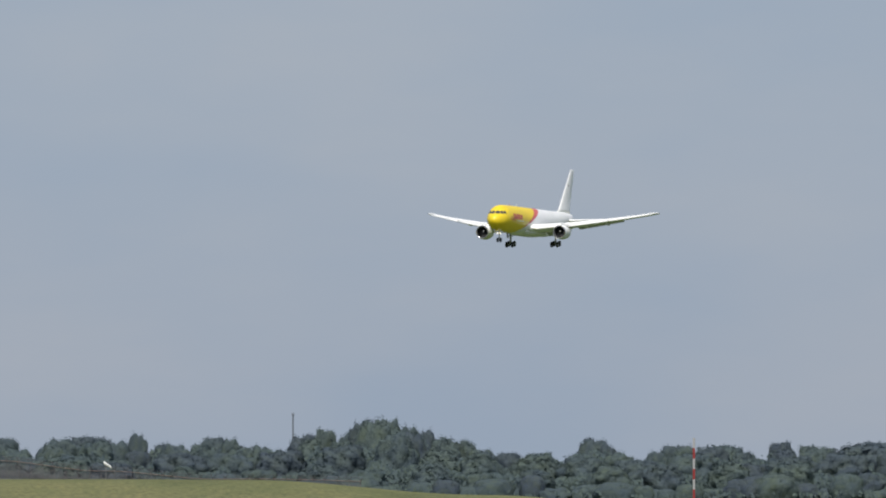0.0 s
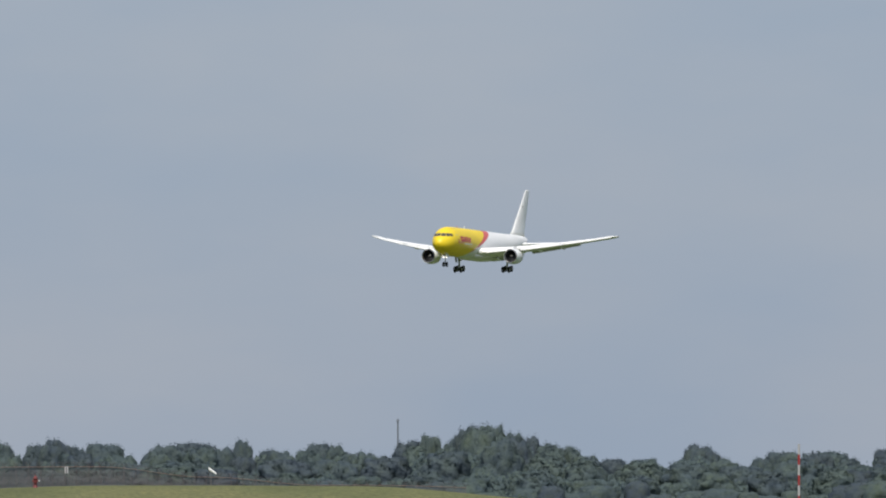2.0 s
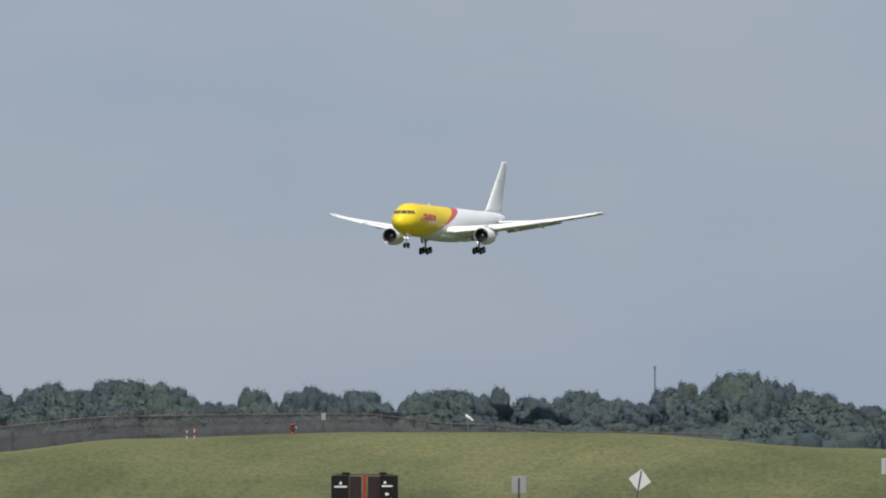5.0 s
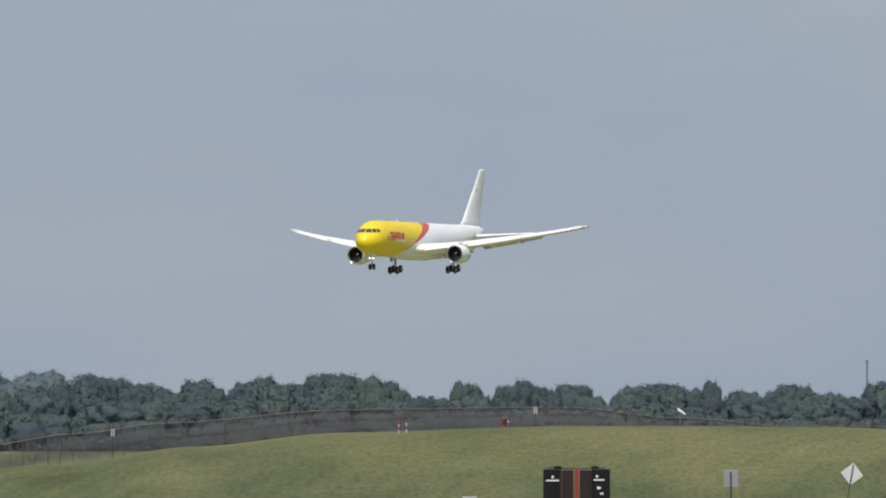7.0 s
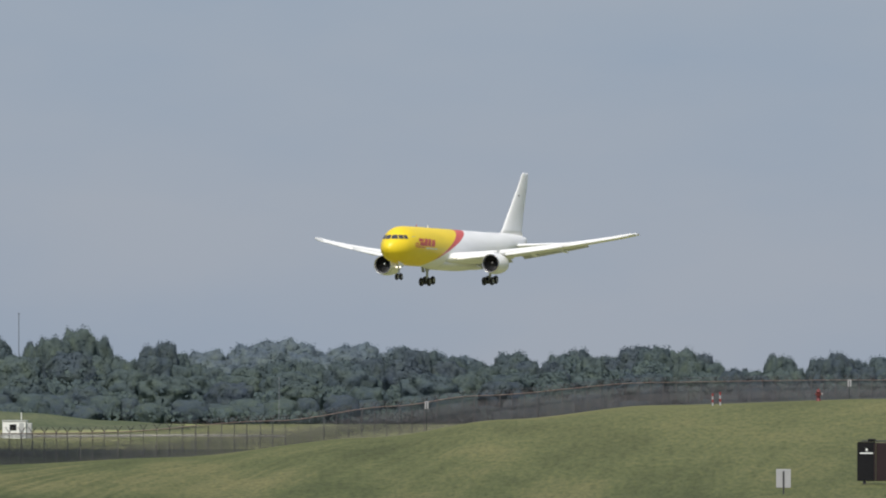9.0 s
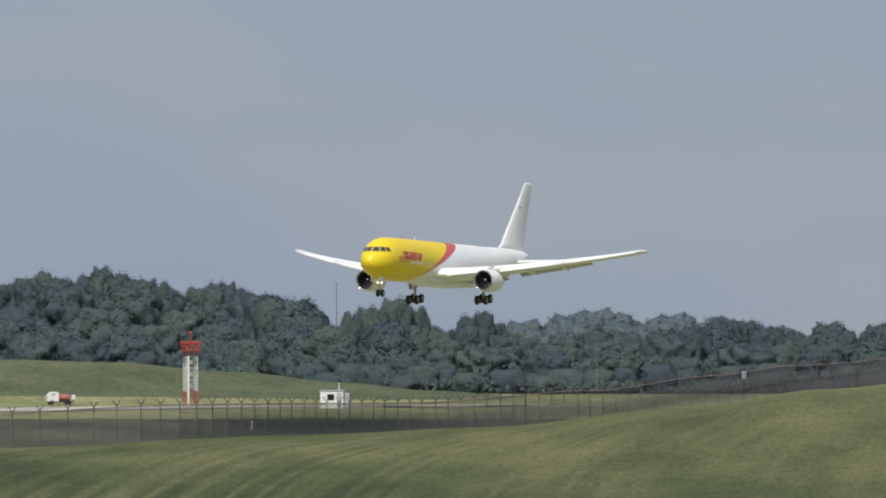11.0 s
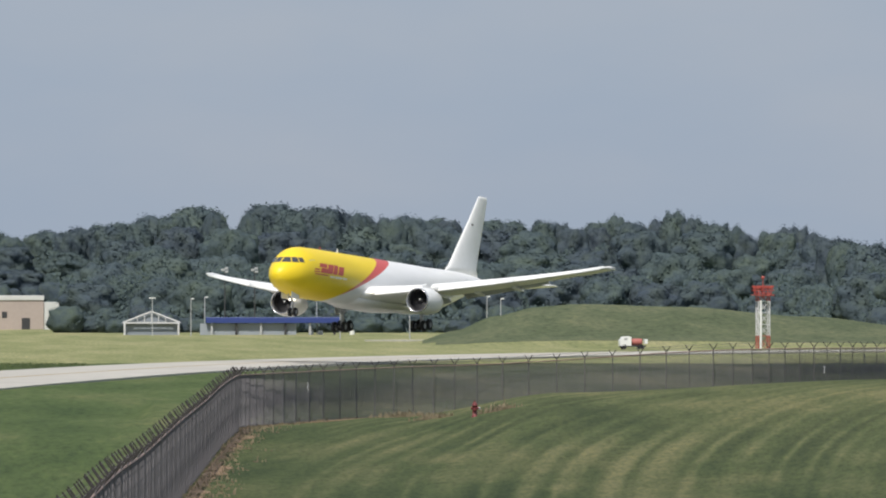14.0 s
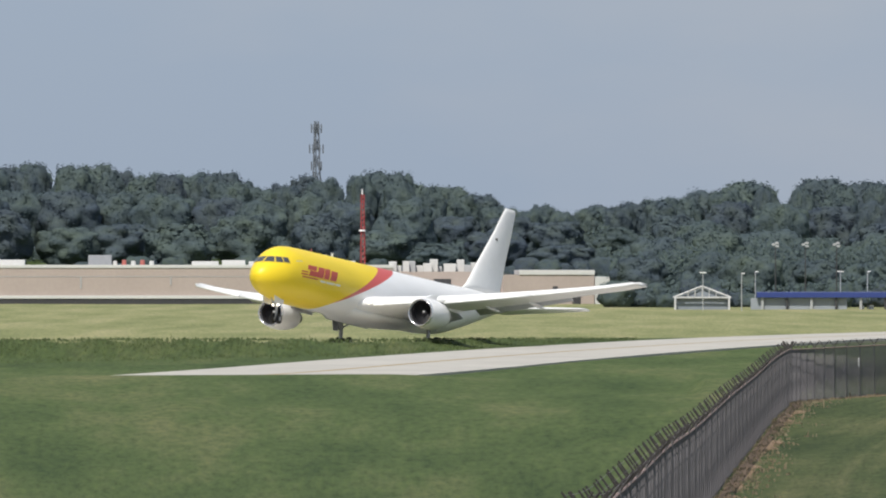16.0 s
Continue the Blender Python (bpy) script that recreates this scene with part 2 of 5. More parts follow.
def grass_material(name, dark, mid, light, swath=0.0, tall=0.15, dry=None, grain=(2, 0.1, 1), stretch_y=0.07, fan=False):
    """Grass: broad patches, tufts, straw, and where mown the curved swaths of the mower."""
    m = bpy.data.materials.new(name)
    m.use_nodes = True
    t = m.node_tree
    l = t.links
    b = t.nodes["Principled BSDF"]
    b.inputs["Roughness"].default_value, b.inputs["Specular IOR Level"].default_value = 0.9, 0.15
    tc = t.nodes.new("ShaderNodeTexCoord")

    def sums(op, a, c, d=None):
        n = t.nodes.new("ShaderNodeMath")
        n.operation = op
        for k, v in enumerate((a, c, d)):
            if v is None:
                continue
            if isinstance(v, (int, float)):
                n.inputs[k].default_value = v
            else:
                l.new(v, n.inputs[k])
        return n.outputs[0]

    sxy = t.nodes.new("ShaderNodeSeparateXYZ")
    l.new(tc.outputs["Object"], sxy.inputs[0])
    course = sums("DIVIDE", sxy.outputs["X"], sums("MAXIMUM", sxy.outputs["Y"], 40.0))
    lie = tc.outputs["Object"]
    if fan:
        # the grass lies along the mower's courses, which fan out over the field
        fanned = t.nodes.new("ShaderNodeCombineXYZ")
        l.new(sums("MULTIPLY", course, 400.0), fanned.inputs[0])
        l.new(sxy.outputs["Y"], fanned.inputs[1])
        lie = fanned.outputs[0]
    flat = node(t, "ShaderNodeMapping", Scale=(1, stretch_y, 1))
    l.new(lie, flat.inputs["Vector"])
    close = node(t, "ShaderNodeMapping", Scale=grain)
    l.new(lie, close.inputs["Vector"])
    patch = node(t, "ShaderNodeTexNoise", Scale=0.11, Detail=7.0, Roughness=0.66)
    tuft = node(t, "ShaderNodeTexNoise", Scale=1.3, Detail=7.0, Roughness=0.72)
    l.new(flat.outputs["Vector"], patch.inputs["Vector"])
    l.new(close.outputs["Vector"], tuft.inputs["Vector"])
    fac = patch.outputs["Fac"]
    if swath:
        # swaths fan out ahead and bend to the right
        ahead = sums("MAXIMUM", sums("SUBTRACT", sxy.outputs["Y"], 245.0), 0.0)
        bend = sums("MULTIPLY", sums("POWER", ahead, 3.0), -1.02e-6)
        u = sums("ADD", sums("MULTIPLY", course, 400.0), bend)
        wander = node(t, "ShaderNodeTexNoise", Scale=0.35, Detail=2.0)
        wander.noise_dimensions = "1D"
        l.new(u, wander.inputs["W"])
        u = sums("ADD", u, sums("MULTIPLY", wander.outputs["Fac"], 3.0))
        stripe = sums("MULTIPLY_ADD", sums("SINE", sums("MULTIPLY", u, 3.7), 0.0), 0.5, 0.5)
        mix = t.nodes.new("ShaderNodeMixRGB")
        # worn and regrown stretches, where the swaths fade
        worn = node(t, "ShaderNodeTexNoise", Scale=0.13, Detail=3.0)
        l.new(flat.outputs["Vector"], worn.inputs["Vector"])
        fade = node(t, "ShaderNodeMapRange")
        fade.inputs["From Min"].default_value, fade.inputs["From Max"].default_value = 0.36, 0.64
        fade.inputs["To Min"].default_value, fade.inputs["To Max"].default_value = swath * 0.2, swath
        l.new(worn.outputs["Fac"], fade.inputs["Value"])
        # the knoll was mown long ago: hardly a swath is left there
        old = node(t, "ShaderNodeMapRange")
        old.inputs["From Min"].default_value, old.inputs["From Max"].default_value = 0.095, 0.15
        old.inputs["To Min"].default_value, old.inputs["To Max"].default_value = 1.0, 0.3
        rough = node(t, "ShaderNodeMapRange")
        rough.inputs["From Min"].default_value, rough.inputs["From Max"].default_value = 0.042, 0.06
        rough.inputs["To Min"].default_value, rough.inputs["To Max"].default_value = 0.25, 1.0
        l.new(course, old.inputs["Value"])
        l.new(course, rough.inputs["Value"])
        strength = sums("MULTIPLY", fade.outputs[0], sums("MULTIPLY", old.outputs[0], rough.outputs[0]))
        l.new(strength, mix.inputs[0])
        l.new(patch.outputs["Fac"], mix.inputs[1])
        l.new(stripe, mix.inputs[2])
        fac = mix.outputs["Color"]
        band = sums("MULTIPLY_ADD", sums("SUBTRACT", stripe, 0.5), sums("MULTIPLY", strength, 1.1), 1.0)
    green = ramp_of(t, [(0.35, dark), (0.5, mid), (0.66, light)])
    l.new(fac, green.inputs["Fac"])
    speck = ramp_of(t, [(0.35, (0.6, 0.64, 0.6)), (0.51, (1, 1, 1)), (0.69, (1.36, 1.27, 1.14))])
    l.new(tuft.outputs["Fac"], speck.inputs["Fac"])
    mul = t.nodes.new("ShaderNodeMixRGB")
    mul.blend_type = "MULTIPLY"
    mul.inputs[0].default_value = 1
    ground_colour = green.outputs["Color"]
    if dry:
        sep = t.nodes.new("ShaderNodeSeparateXYZ")
        l.new(tc.outputs["Object"], sep.inputs[0])
        wob = node(t, "ShaderNodeMath")
        wob.operation = "MULTIPLY_ADD"
        wob.inputs[1].default_value = 3.0
        l.new(patch.outputs["Fac"], wob.inputs[0])
        l.new(sep.outputs["Z"], wob.inputs[2])
        rise = node(t, "ShaderNodeMapRange")
        rise.inputs["From Min"].default_value, rise.inputs["From Max"].default_value = 3.1, 7.0
        l.new(wob.outputs[0], rise.inputs["Value"])
        parched = t.nodes.new("ShaderNodeMixRGB")
        straw = ramp_of(t, [(0.36, tuple(c * 0.8 for c in dry)), (0.5, dry), (0.66, (dry[0] * 1.25, dry[1] * 1.15, dry[2] * 1.15))])
        l.new(patch.outputs["Fac"], straw.inputs["Fac"])
        l.new(straw.outputs["Color"], parched.inputs[2])
        thin = node(t, "ShaderNodeMath")
        thin.operation = "MULTIPLY"
        thin.inputs[1].default_value = 0.66
        l.new(rise.outputs[0], thin.inputs[0])
        l.new(thin.outputs[0], parched.inputs[0])
        l.new(ground_colour, parched.inputs[1])
        ground_colour = parched.outputs["Color"]
    l.new(ground_colour, mul.inputs[1])
    l.new(speck.outputs["Color"], mul.inputs[2])
    surface = mul.outputs["Color"]
    if swath:
        rows = t.nodes.new("ShaderNodeMixRGB")
        rows.blend_type = "MULTIPLY"
        rows.inputs[0].default_value = 1
        l.new(surface, rows.inputs[1])
        l.new(band, rows.inputs[2])
        surface = rows.outputs["Color"]
    l.new(surface, b.inputs["Base Color"])
    bp = node(t, "ShaderNodeBump", Strength=0.7, Distance=tall)
    l.new(tuft.outputs["Fac"], bp.inputs["Height"])
    l.new(bp.outputs["Normal"], b.inputs["Normal"])
    return m


MOWN = grass_material("mown_grass", (0.036, 0.054, 0.021), (0.066, 0.086, 0.033), (0.138, 0.137, 0.064), swath=0.18, dry=(0.18, 0.185, 0.083), grain=(3, 0.26, 1), stretch_y=0.12, fan=True)
ROUGH = grass_material("rough_grass", (0.047, 0.076, 0.025), (0.083, 0.117, 0.04), (0.15, 0.16, 0.07), tall=0.3, grain=(2, 0.12, 1), stretch_y=0.055, fan=True)
HAY = grass_material("hay_meadow", (0.18, 0.2, 0.085), (0.25, 0.258, 0.12), (0.33, 0.31, 0.165))
WEEDS = grass_material("weeds", (0.055, 0.082, 0.028), (0.082, 0.116, 0.04), (0.12, 0.14, 0.055), tall=0.5)
KNOLL = grass_material("knoll_grass", (0.076, 0.096, 0.05), (0.102, 0.12, 0.065), (0.138, 0.148, 0.082), tall=0.02, grain=(0.8, 0.3, 1), stretch_y=0.3)
FALLOW = grass_material("fallow_grass", (0.045, 0.059, 0.03), (0.074, 0.087, 0.047), (0.125, 0.124, 0.074), tall=0.2)


def build_ground():
    bs = [-180 + 4 * i for i in range(43)] + [-8 + 0.5 * i for i in range(10)]
    bs += [-3 + 0.08 * i for i in range(250)] + [17 + 0.5 * i for i in range(14)] + [24 + 4 * i for i in range(39)]
    rs = [3, 8, 20, 40, 60, 90, 130, 170, 210] + [240 + 8 * i for i in range(60)] + [720 + 10 * i for i in range(72)]
    rs += [1445 + 40 * i for i in range(20)] + [2300, 2600, 3000, 3600, 4300, 4950]
    verts, faces, slots = [], [], []
    for r in rs:
        for b in bs:
            x, y = polar(b, r)
            verts.append((x, y, ground_z(x, y)))
    n = len(bs)
    for i in range(len(rs) - 1):
        for j in range(n):
            k = (j + 1) % n
            faces.append((i * n + j, i * n + k, (i + 1) * n + k, (i + 1) * n + j))
            r, b = (rs[i] + rs[i + 1]) / 2, bs[j] + 0.02
            foot = table(FENCE_B, FENCE_R, b)
            if b > 2.15 or b < -60:
                slot = 0 if r < foot + 4 else 5 if r < 1030 else 1
            else:
                slot = 0 if r < 60 else 1
                edge = glide((0.8, 1.17, 1.44, 1.827, 1.894, 2.08, 2.18), (150, 196, 255, 364, 395, 464, 500), b)
                if b > 0.8 and r < edge:
                    slot = 0
                if b <= 0.8 and r < 150:
                    slot = 0
            if r > 600 and -62 < r - glide(WEED_B, WEED_R, b) < 11 and b < 1.2:
                slot = 3
            elif r > (glide(WEED_B, WEED_R, b) if b < 1.2 else 1030):
                slot = 4 if 1330 < r < 1480 and ground_z(*polar(b, r)) > 0.2 else 2 if r < 1950 - 240 * step(0.95, 1.05, b) - 190 * step(5.45, 5.9, b) else 3
            slots.append(slot)
    verts.append((0, 0, 6.6))
    for j in range(n):
        faces.append((len(verts) - 1, (j + 1) % n, j))
        slots.append(0)
    me = bpy.data.meshes.new("ground")
    me.from_pydata(verts, [], faces)
    for m in (MOWN, ROUGH, HAY, WEEDS, KNOLL, FALLOW):
        me.materials.append(m)
    me.polygons.foreach_set("material_index", slots)
    me.polygons.foreach_set("use_smooth", [True] * len(faces))
    ob = new("ground", me)
    return tagged(ob, "rolling mown airfield grass with a rough meadow behind", "ground", kind="structure")


build_ground()


def ribbon(name, pts, width, mat, lift, label, category, step_len=6.0, level=None):
    """A flat paved strip along a centre line, with a real edge."""
    fine = []
    for (ax, ay), (bx, by) in zip(pts, pts[1:]):
        k = max(1, int(math.hypot(bx - ax, by - ay) / step_len))
        fine += [Vector((ax + (bx - ax) * i / k, ay + (by - ay) * i / k)) for i in range(k)]
    fine.append(Vector(pts[-1]))
    rings = []
    for i, p in enumerate(fine):
        d = (fine[min(i + 1, len(fine) - 1)] - fine[max(i - 1, 0)]).normalized()
        s = Vector((d.y, -d.x)) * width / 2
        a, c = p - s, p + s
        za = max(ground_z(*a), ground_z(*p), ground_z(*c)) + lift if level is None else level
        rings.append([(a.x, a.y, za), (c.x, c.y, za), (c.x, c.y, za - 0.4), (a.x, a.y, za - 0.4)])
    ob = part(name, loft(bmesh.new(), rings), mat)
    return tagged(ob, label, category, kind="structure")


def curve_pts(pts, k=8):
    """Points on a smooth curve through a few."""
    out = []
    ext = [pts[0], *pts, pts[-1]]
    for p0, p1, p2, p3 in zip(ext, ext[1:], ext[2:], ext[3:]):
        for i in range(k):
            s = i / k
            out.append(tuple(0.5 * (2 * b + (c - a) * s + (2 * a - 5 * b + 4 * c - d) * s * s + (3 * b - a - 3 * c + d) * s ** 3)
                             for a, b, c, d in zip(p0, p1, p2, p3)))
    return out + [tuple(pts[-1])]


TAXI = curve_pts([(-25, 600), (-9.5, 700), (3, 800), (17.5, 900), (37.5, 1010), (66, 1110), (98, 1180), (126, 1215), (160, 1232)])
ribbon("taxiway", TAXI, 21, CONCRETE, 0.05, "pale concrete taxiway curving across the grass", "taxiway", level=0.17)
ribbon("runway", [(-3, 920), (-5.4, 915.5), (-28, 871), (-180, 573)], 28, CONCRETE, 0.04, "pale concrete runway behind the weedy rise", "runway", level=-0.2)
ribbon("concrete_pad", [polar(3.0, 1445), polar(3.22, 1450)], 14, CONCRETE, 0.05, "pale concrete pad beside the mound", "pavement", level=0.2)
STRIPE = material("faded_yellow_line", (0.36, 0.28, 0.16), 0.85, spread=0.2, size=2)
line = ribbon("taxiway_line", TAXI, 0.9, STRIPE, 0.056, "faded yellow taxiway centre line", "road marking", level=0.175)

# ---- woods ----
def tree_meshes(seed, lobes, height, width, leaves, fineness):
    """One tree of just the given size: tapered trunk with limbs, and a broad crown of low, lumpy boughs in leaf sprays."""
    rnd = random.Random(seed)
    mid, rx, rz, away = Vector((0, 0, height * 0.54)), width * 0.44, height * 0.43, Vector((seed * 7.3, 0, 0))
    bumps = []
    for i in range(lobes):
        z = -0.6 + 1.55 * (i + rnd.random()) / lobes
        a, flat = i * 2.4 + rnd.uniform(-0.5, 0.5), math.sqrt(max(0.0, 1 - z * z))
        bumps.append((Vector((math.cos(a) * flat, math.sin(a) * flat, z)), rnd.uniform(0.1, 0.3), rnd.uniform(0.3, 0.5)))

    def skin(d):
        """How far the crown reaches in a direction: boughs that swell from a dome, and ragged sprays on them."""
        swell = max(h * max(0.0, 1 - ((d - c).length / w) ** 2) for c, h, w in bumps)
        return 0.8 + swell + 0.13 * noise.noise(d * 2.0 + away) + 0.1 * noise.noise(d * 5.5 + away) + 0.07 * noise.noise(d * 12 + away)

    def place(d, k):
        """Domed above; below, the boughs hang down to the undergrowth like a skirt."""
        wide = max(0.3, math.hypot(d.x, d.y)) ** (-0.2 if d.z > 0 else -0.85)
        return mid + Vector((d.x * rx * wide, d.y * rx * wide, d.z * (rz if d.z > 0 else rz * 1.25))) * k

    core = bmesh.new()
    bmesh.ops.create_icosphere(core, subdivisions=fineness, radius=1)
    verts = [place(v.co, skin(v.co)) for v in core.verts]
    core.verts.index_update()
    faces = [tuple(v.index for v in f.verts) for f in core.faces]
    core.free()
    for k in range(leaves):
        d = Vector((rnd.gauss(0, 1), rnd.gauss(0, 1), rnd.gauss(0.25, 0.9))).normalized()
        p = place(d, skin(d) + rnd.uniform(0.0, 0.012) + rnd.uniform(0.0, 0.085) * step(0.4, 0.85, d.z))
        nrm = (d + Vector((rnd.gauss(0, .3), rnd.gauss(0, .3), rnd.gauss(0.1, .3)))).normalized()
        q = nrm.to_track_quat("Z", "Y")
        s, turn, i = rnd.uniform(0.1, 0.26), rnd.uniform(0, 6.28), len(verts)
        for j in range(4):
            w, o = turn + j * 1.5708 + rnd.uniform(-0.5, 0.5), s * rnd.uniform(0.45, 1.25)
            verts.append(p + q @ Vector((math.cos(w) * o, math.sin(w) * o, rnd.uniform(-0.08, 0.08))))
        faces.append((i, i + 1, i + 2, i + 3))
    top, side = max(v.z for v in verts), max(abs(v.x) for v in verts)
    fit = Matrix.Diagonal((width / 2 / side, width / 2 / side, height / top, 1))
    crown = bpy.data.meshes.new("crown")
    crown.from_pydata([fit @ v for v in verts], [], faces)
    crown.polygons.foreach_set("use_smooth", [True] * len(faces))
    trunk = bmesh.new()
    rod(trunk, (0, 0, -0.6), (0.1, 0, height * 0.35), 0.32, 0.2, 7)
    rod(trunk, (0.1, 0, height * 0.35), (0, 0.2, height * 0.8), 0.2, 0.05, 6)
    for c, _, _ in bumps[::3]:
        rod(trunk, (0.05, 0, height * 0.3), place(c, 0.6), 0.11, 0.04, 5)
    return trunk, crown


def build_tree(seed, lobes, width, leaf, label, group, leaves=2000, kind="tree", fineness=4):
    base = thing(kind, Matrix(), label, kind, group)
    trunk, crown = tree_meshes(seed, lobes, 14.0, width, leaves, fineness)
    part("trunk", trunk, BARK, base)
    crown.materials.append(leaf)
    new("crown", crown).parent = base
    return base


# the wood's skyline: bearing, and its rise above the eye's level in metres for each kilometre of distance
SKYLINE = [(-6, 10), (-3.4, 10), (-2.64, 10.2), (-2.47, 10.6), (-2.3, 10.2), (-2.1, 10.5), (-1.9, 9.9), (-1.83, 9), (-1.73, 9.5), (-1.5, 9.7), (-1.29, 9.6),
           (-1.19, 8.7), (-1.02, 8.1), (-0.96, 8.4), (-0.82, 9.3), (-0.62, 9.3), (-0.35, 9.7), (-0.23, 9.6), (-0.15, 8.4), (0.02, 8.1), (0.22, 7.2), (0.39, 5.8),
           (0.49, 5.5), (0.59, 6.1), (0.73, 5.5), (0.98, 6.1), (1.15, 6.4), (1.31, 6.9), (1.58, 7.8), (1.82, 8.6), (2.09, 8.1), (2.26, 9), (2.53, 8.6), (2.73, 8.1),
           (3, 7.8), (3.2, 7.4), (3.61, 7.2), (3.77, 6.9), (3.88, 7.2), (3.98, 6.9)]
SKYLINE += [(4.05, 6.3), (4.22, 7), (4.32, 7.8), (4.46, 6.9), (4.56, 7.4), (4.66, 8.2), (4.76, 7.6), (4.9, 7), (5.03, 6.7), (5.1, 5.6), (5.23, 6.1), (5.37, 6.7),
            (5.5, 6), (5.64, 5.4), (5.84, 5), (6.08, 2), (6.15, 3.5), (6.25, 4.1), (6.42, 5.1), (6.54, 4.1), (6.62, 2), (6.75, 1.7), (6.84, 3.2), (6.94, 3.5),
            (7.02, 2.3), (7.09, 1.1), (7.29, 0.8), (7.46, 0.9), (7.63, 1.6), (7.83, 1.4), (8.1, 1.7), (8.24, 2), (8.37, 2.9), (8.51, 2.6), (8.64, 1.9), (8.78, 1.4),
            (8.88, 1), (9, 2.4), (9.18, 1.4), (9.28, 2.3), (9.4, 2.8), (9.55, 2), (9.65, 1.7), (9.75, 3)]
SKYLINE += [(10, 2.9), (10.07, 1.9), (10.14, 2.2), (10.2, 1.4), (10.35, 0.6), (10.45, 0.4), (10.58, 2.2), (10.65, 1.8), (10.74, 0.6), (10.82, 1.8), (10.94, 2.4),
            (11.06, 1.6), (11.11, 0.9), (11.23, 1.9), (11.44, 0.6), (11.61, 1.8), (11.78, 2), (11.94, 1.6), (12, 0.1), (12.06, 2.4), (12.13, 1), (12.21, 1.2),
            (12.37, 1.2), (12.52, 1.9), (12.62, 1.8), (12.69, 0.7), (12.79, 1.1), (12.89, 0.7), (13.06, 2.2), (13.17, 2.8), (13.23, 1.3), (13.31, 2.5), (13.39, 3.8),
            (13.53, 4), (13.66, 3.2), (13.75, 2.4), (13.78, 2.8), (13.9, 2), (14, 1.6), (14.1, 0.7), (14.24, 0.4), (14.37, 0.3), (14.61, 0.3), (14.78, 1.8)]
SKYLINE += [(14.86, 1.2), (14.94, 0.4), (15.11, 0.4), (15.25, 1), (15.38, 1), (15.55, 1), (15.75, 0.4), (15.9, 1.4), (15.95, 0.4), (16.12, 1), (16.29, 0.4), (16.44, 1.3), (17.4, 1)]
# a second wood shows far behind the first
FAR_SKYLINE = [(6.9, 1.4), (7.05, 1.7), (7.19, 2.6), (7.32, 1.9), (7.46, 3.4), (7.6, 3.8), (7.73, 3.3), (7.88, 2.4), (8.06, 3.3), (8.2, 2.5), (8.37, 2.9), (8.5, 2.4), (8.64, 1.9), (8.8, 1.5)]
SKY_B, SKY_RISE = [p[0] for p in SKYLINE], [p[1] for p in SKYLINE]


def canopy(b, r, half=0.0):
    """The height to which the wood may reach at a bearing and distance, over a crown's half width in degrees."""
    return EYE + r * min(table(SKY_B, SKY_RISE, b + half * k) for k in (-1, -0.5, 0, 0.5, 1)) / 1000


def edge_step(b):
    """How much nearer the wood's edge stands beyond the mound."""
    return 430 * step(5.45, 5.9, b)


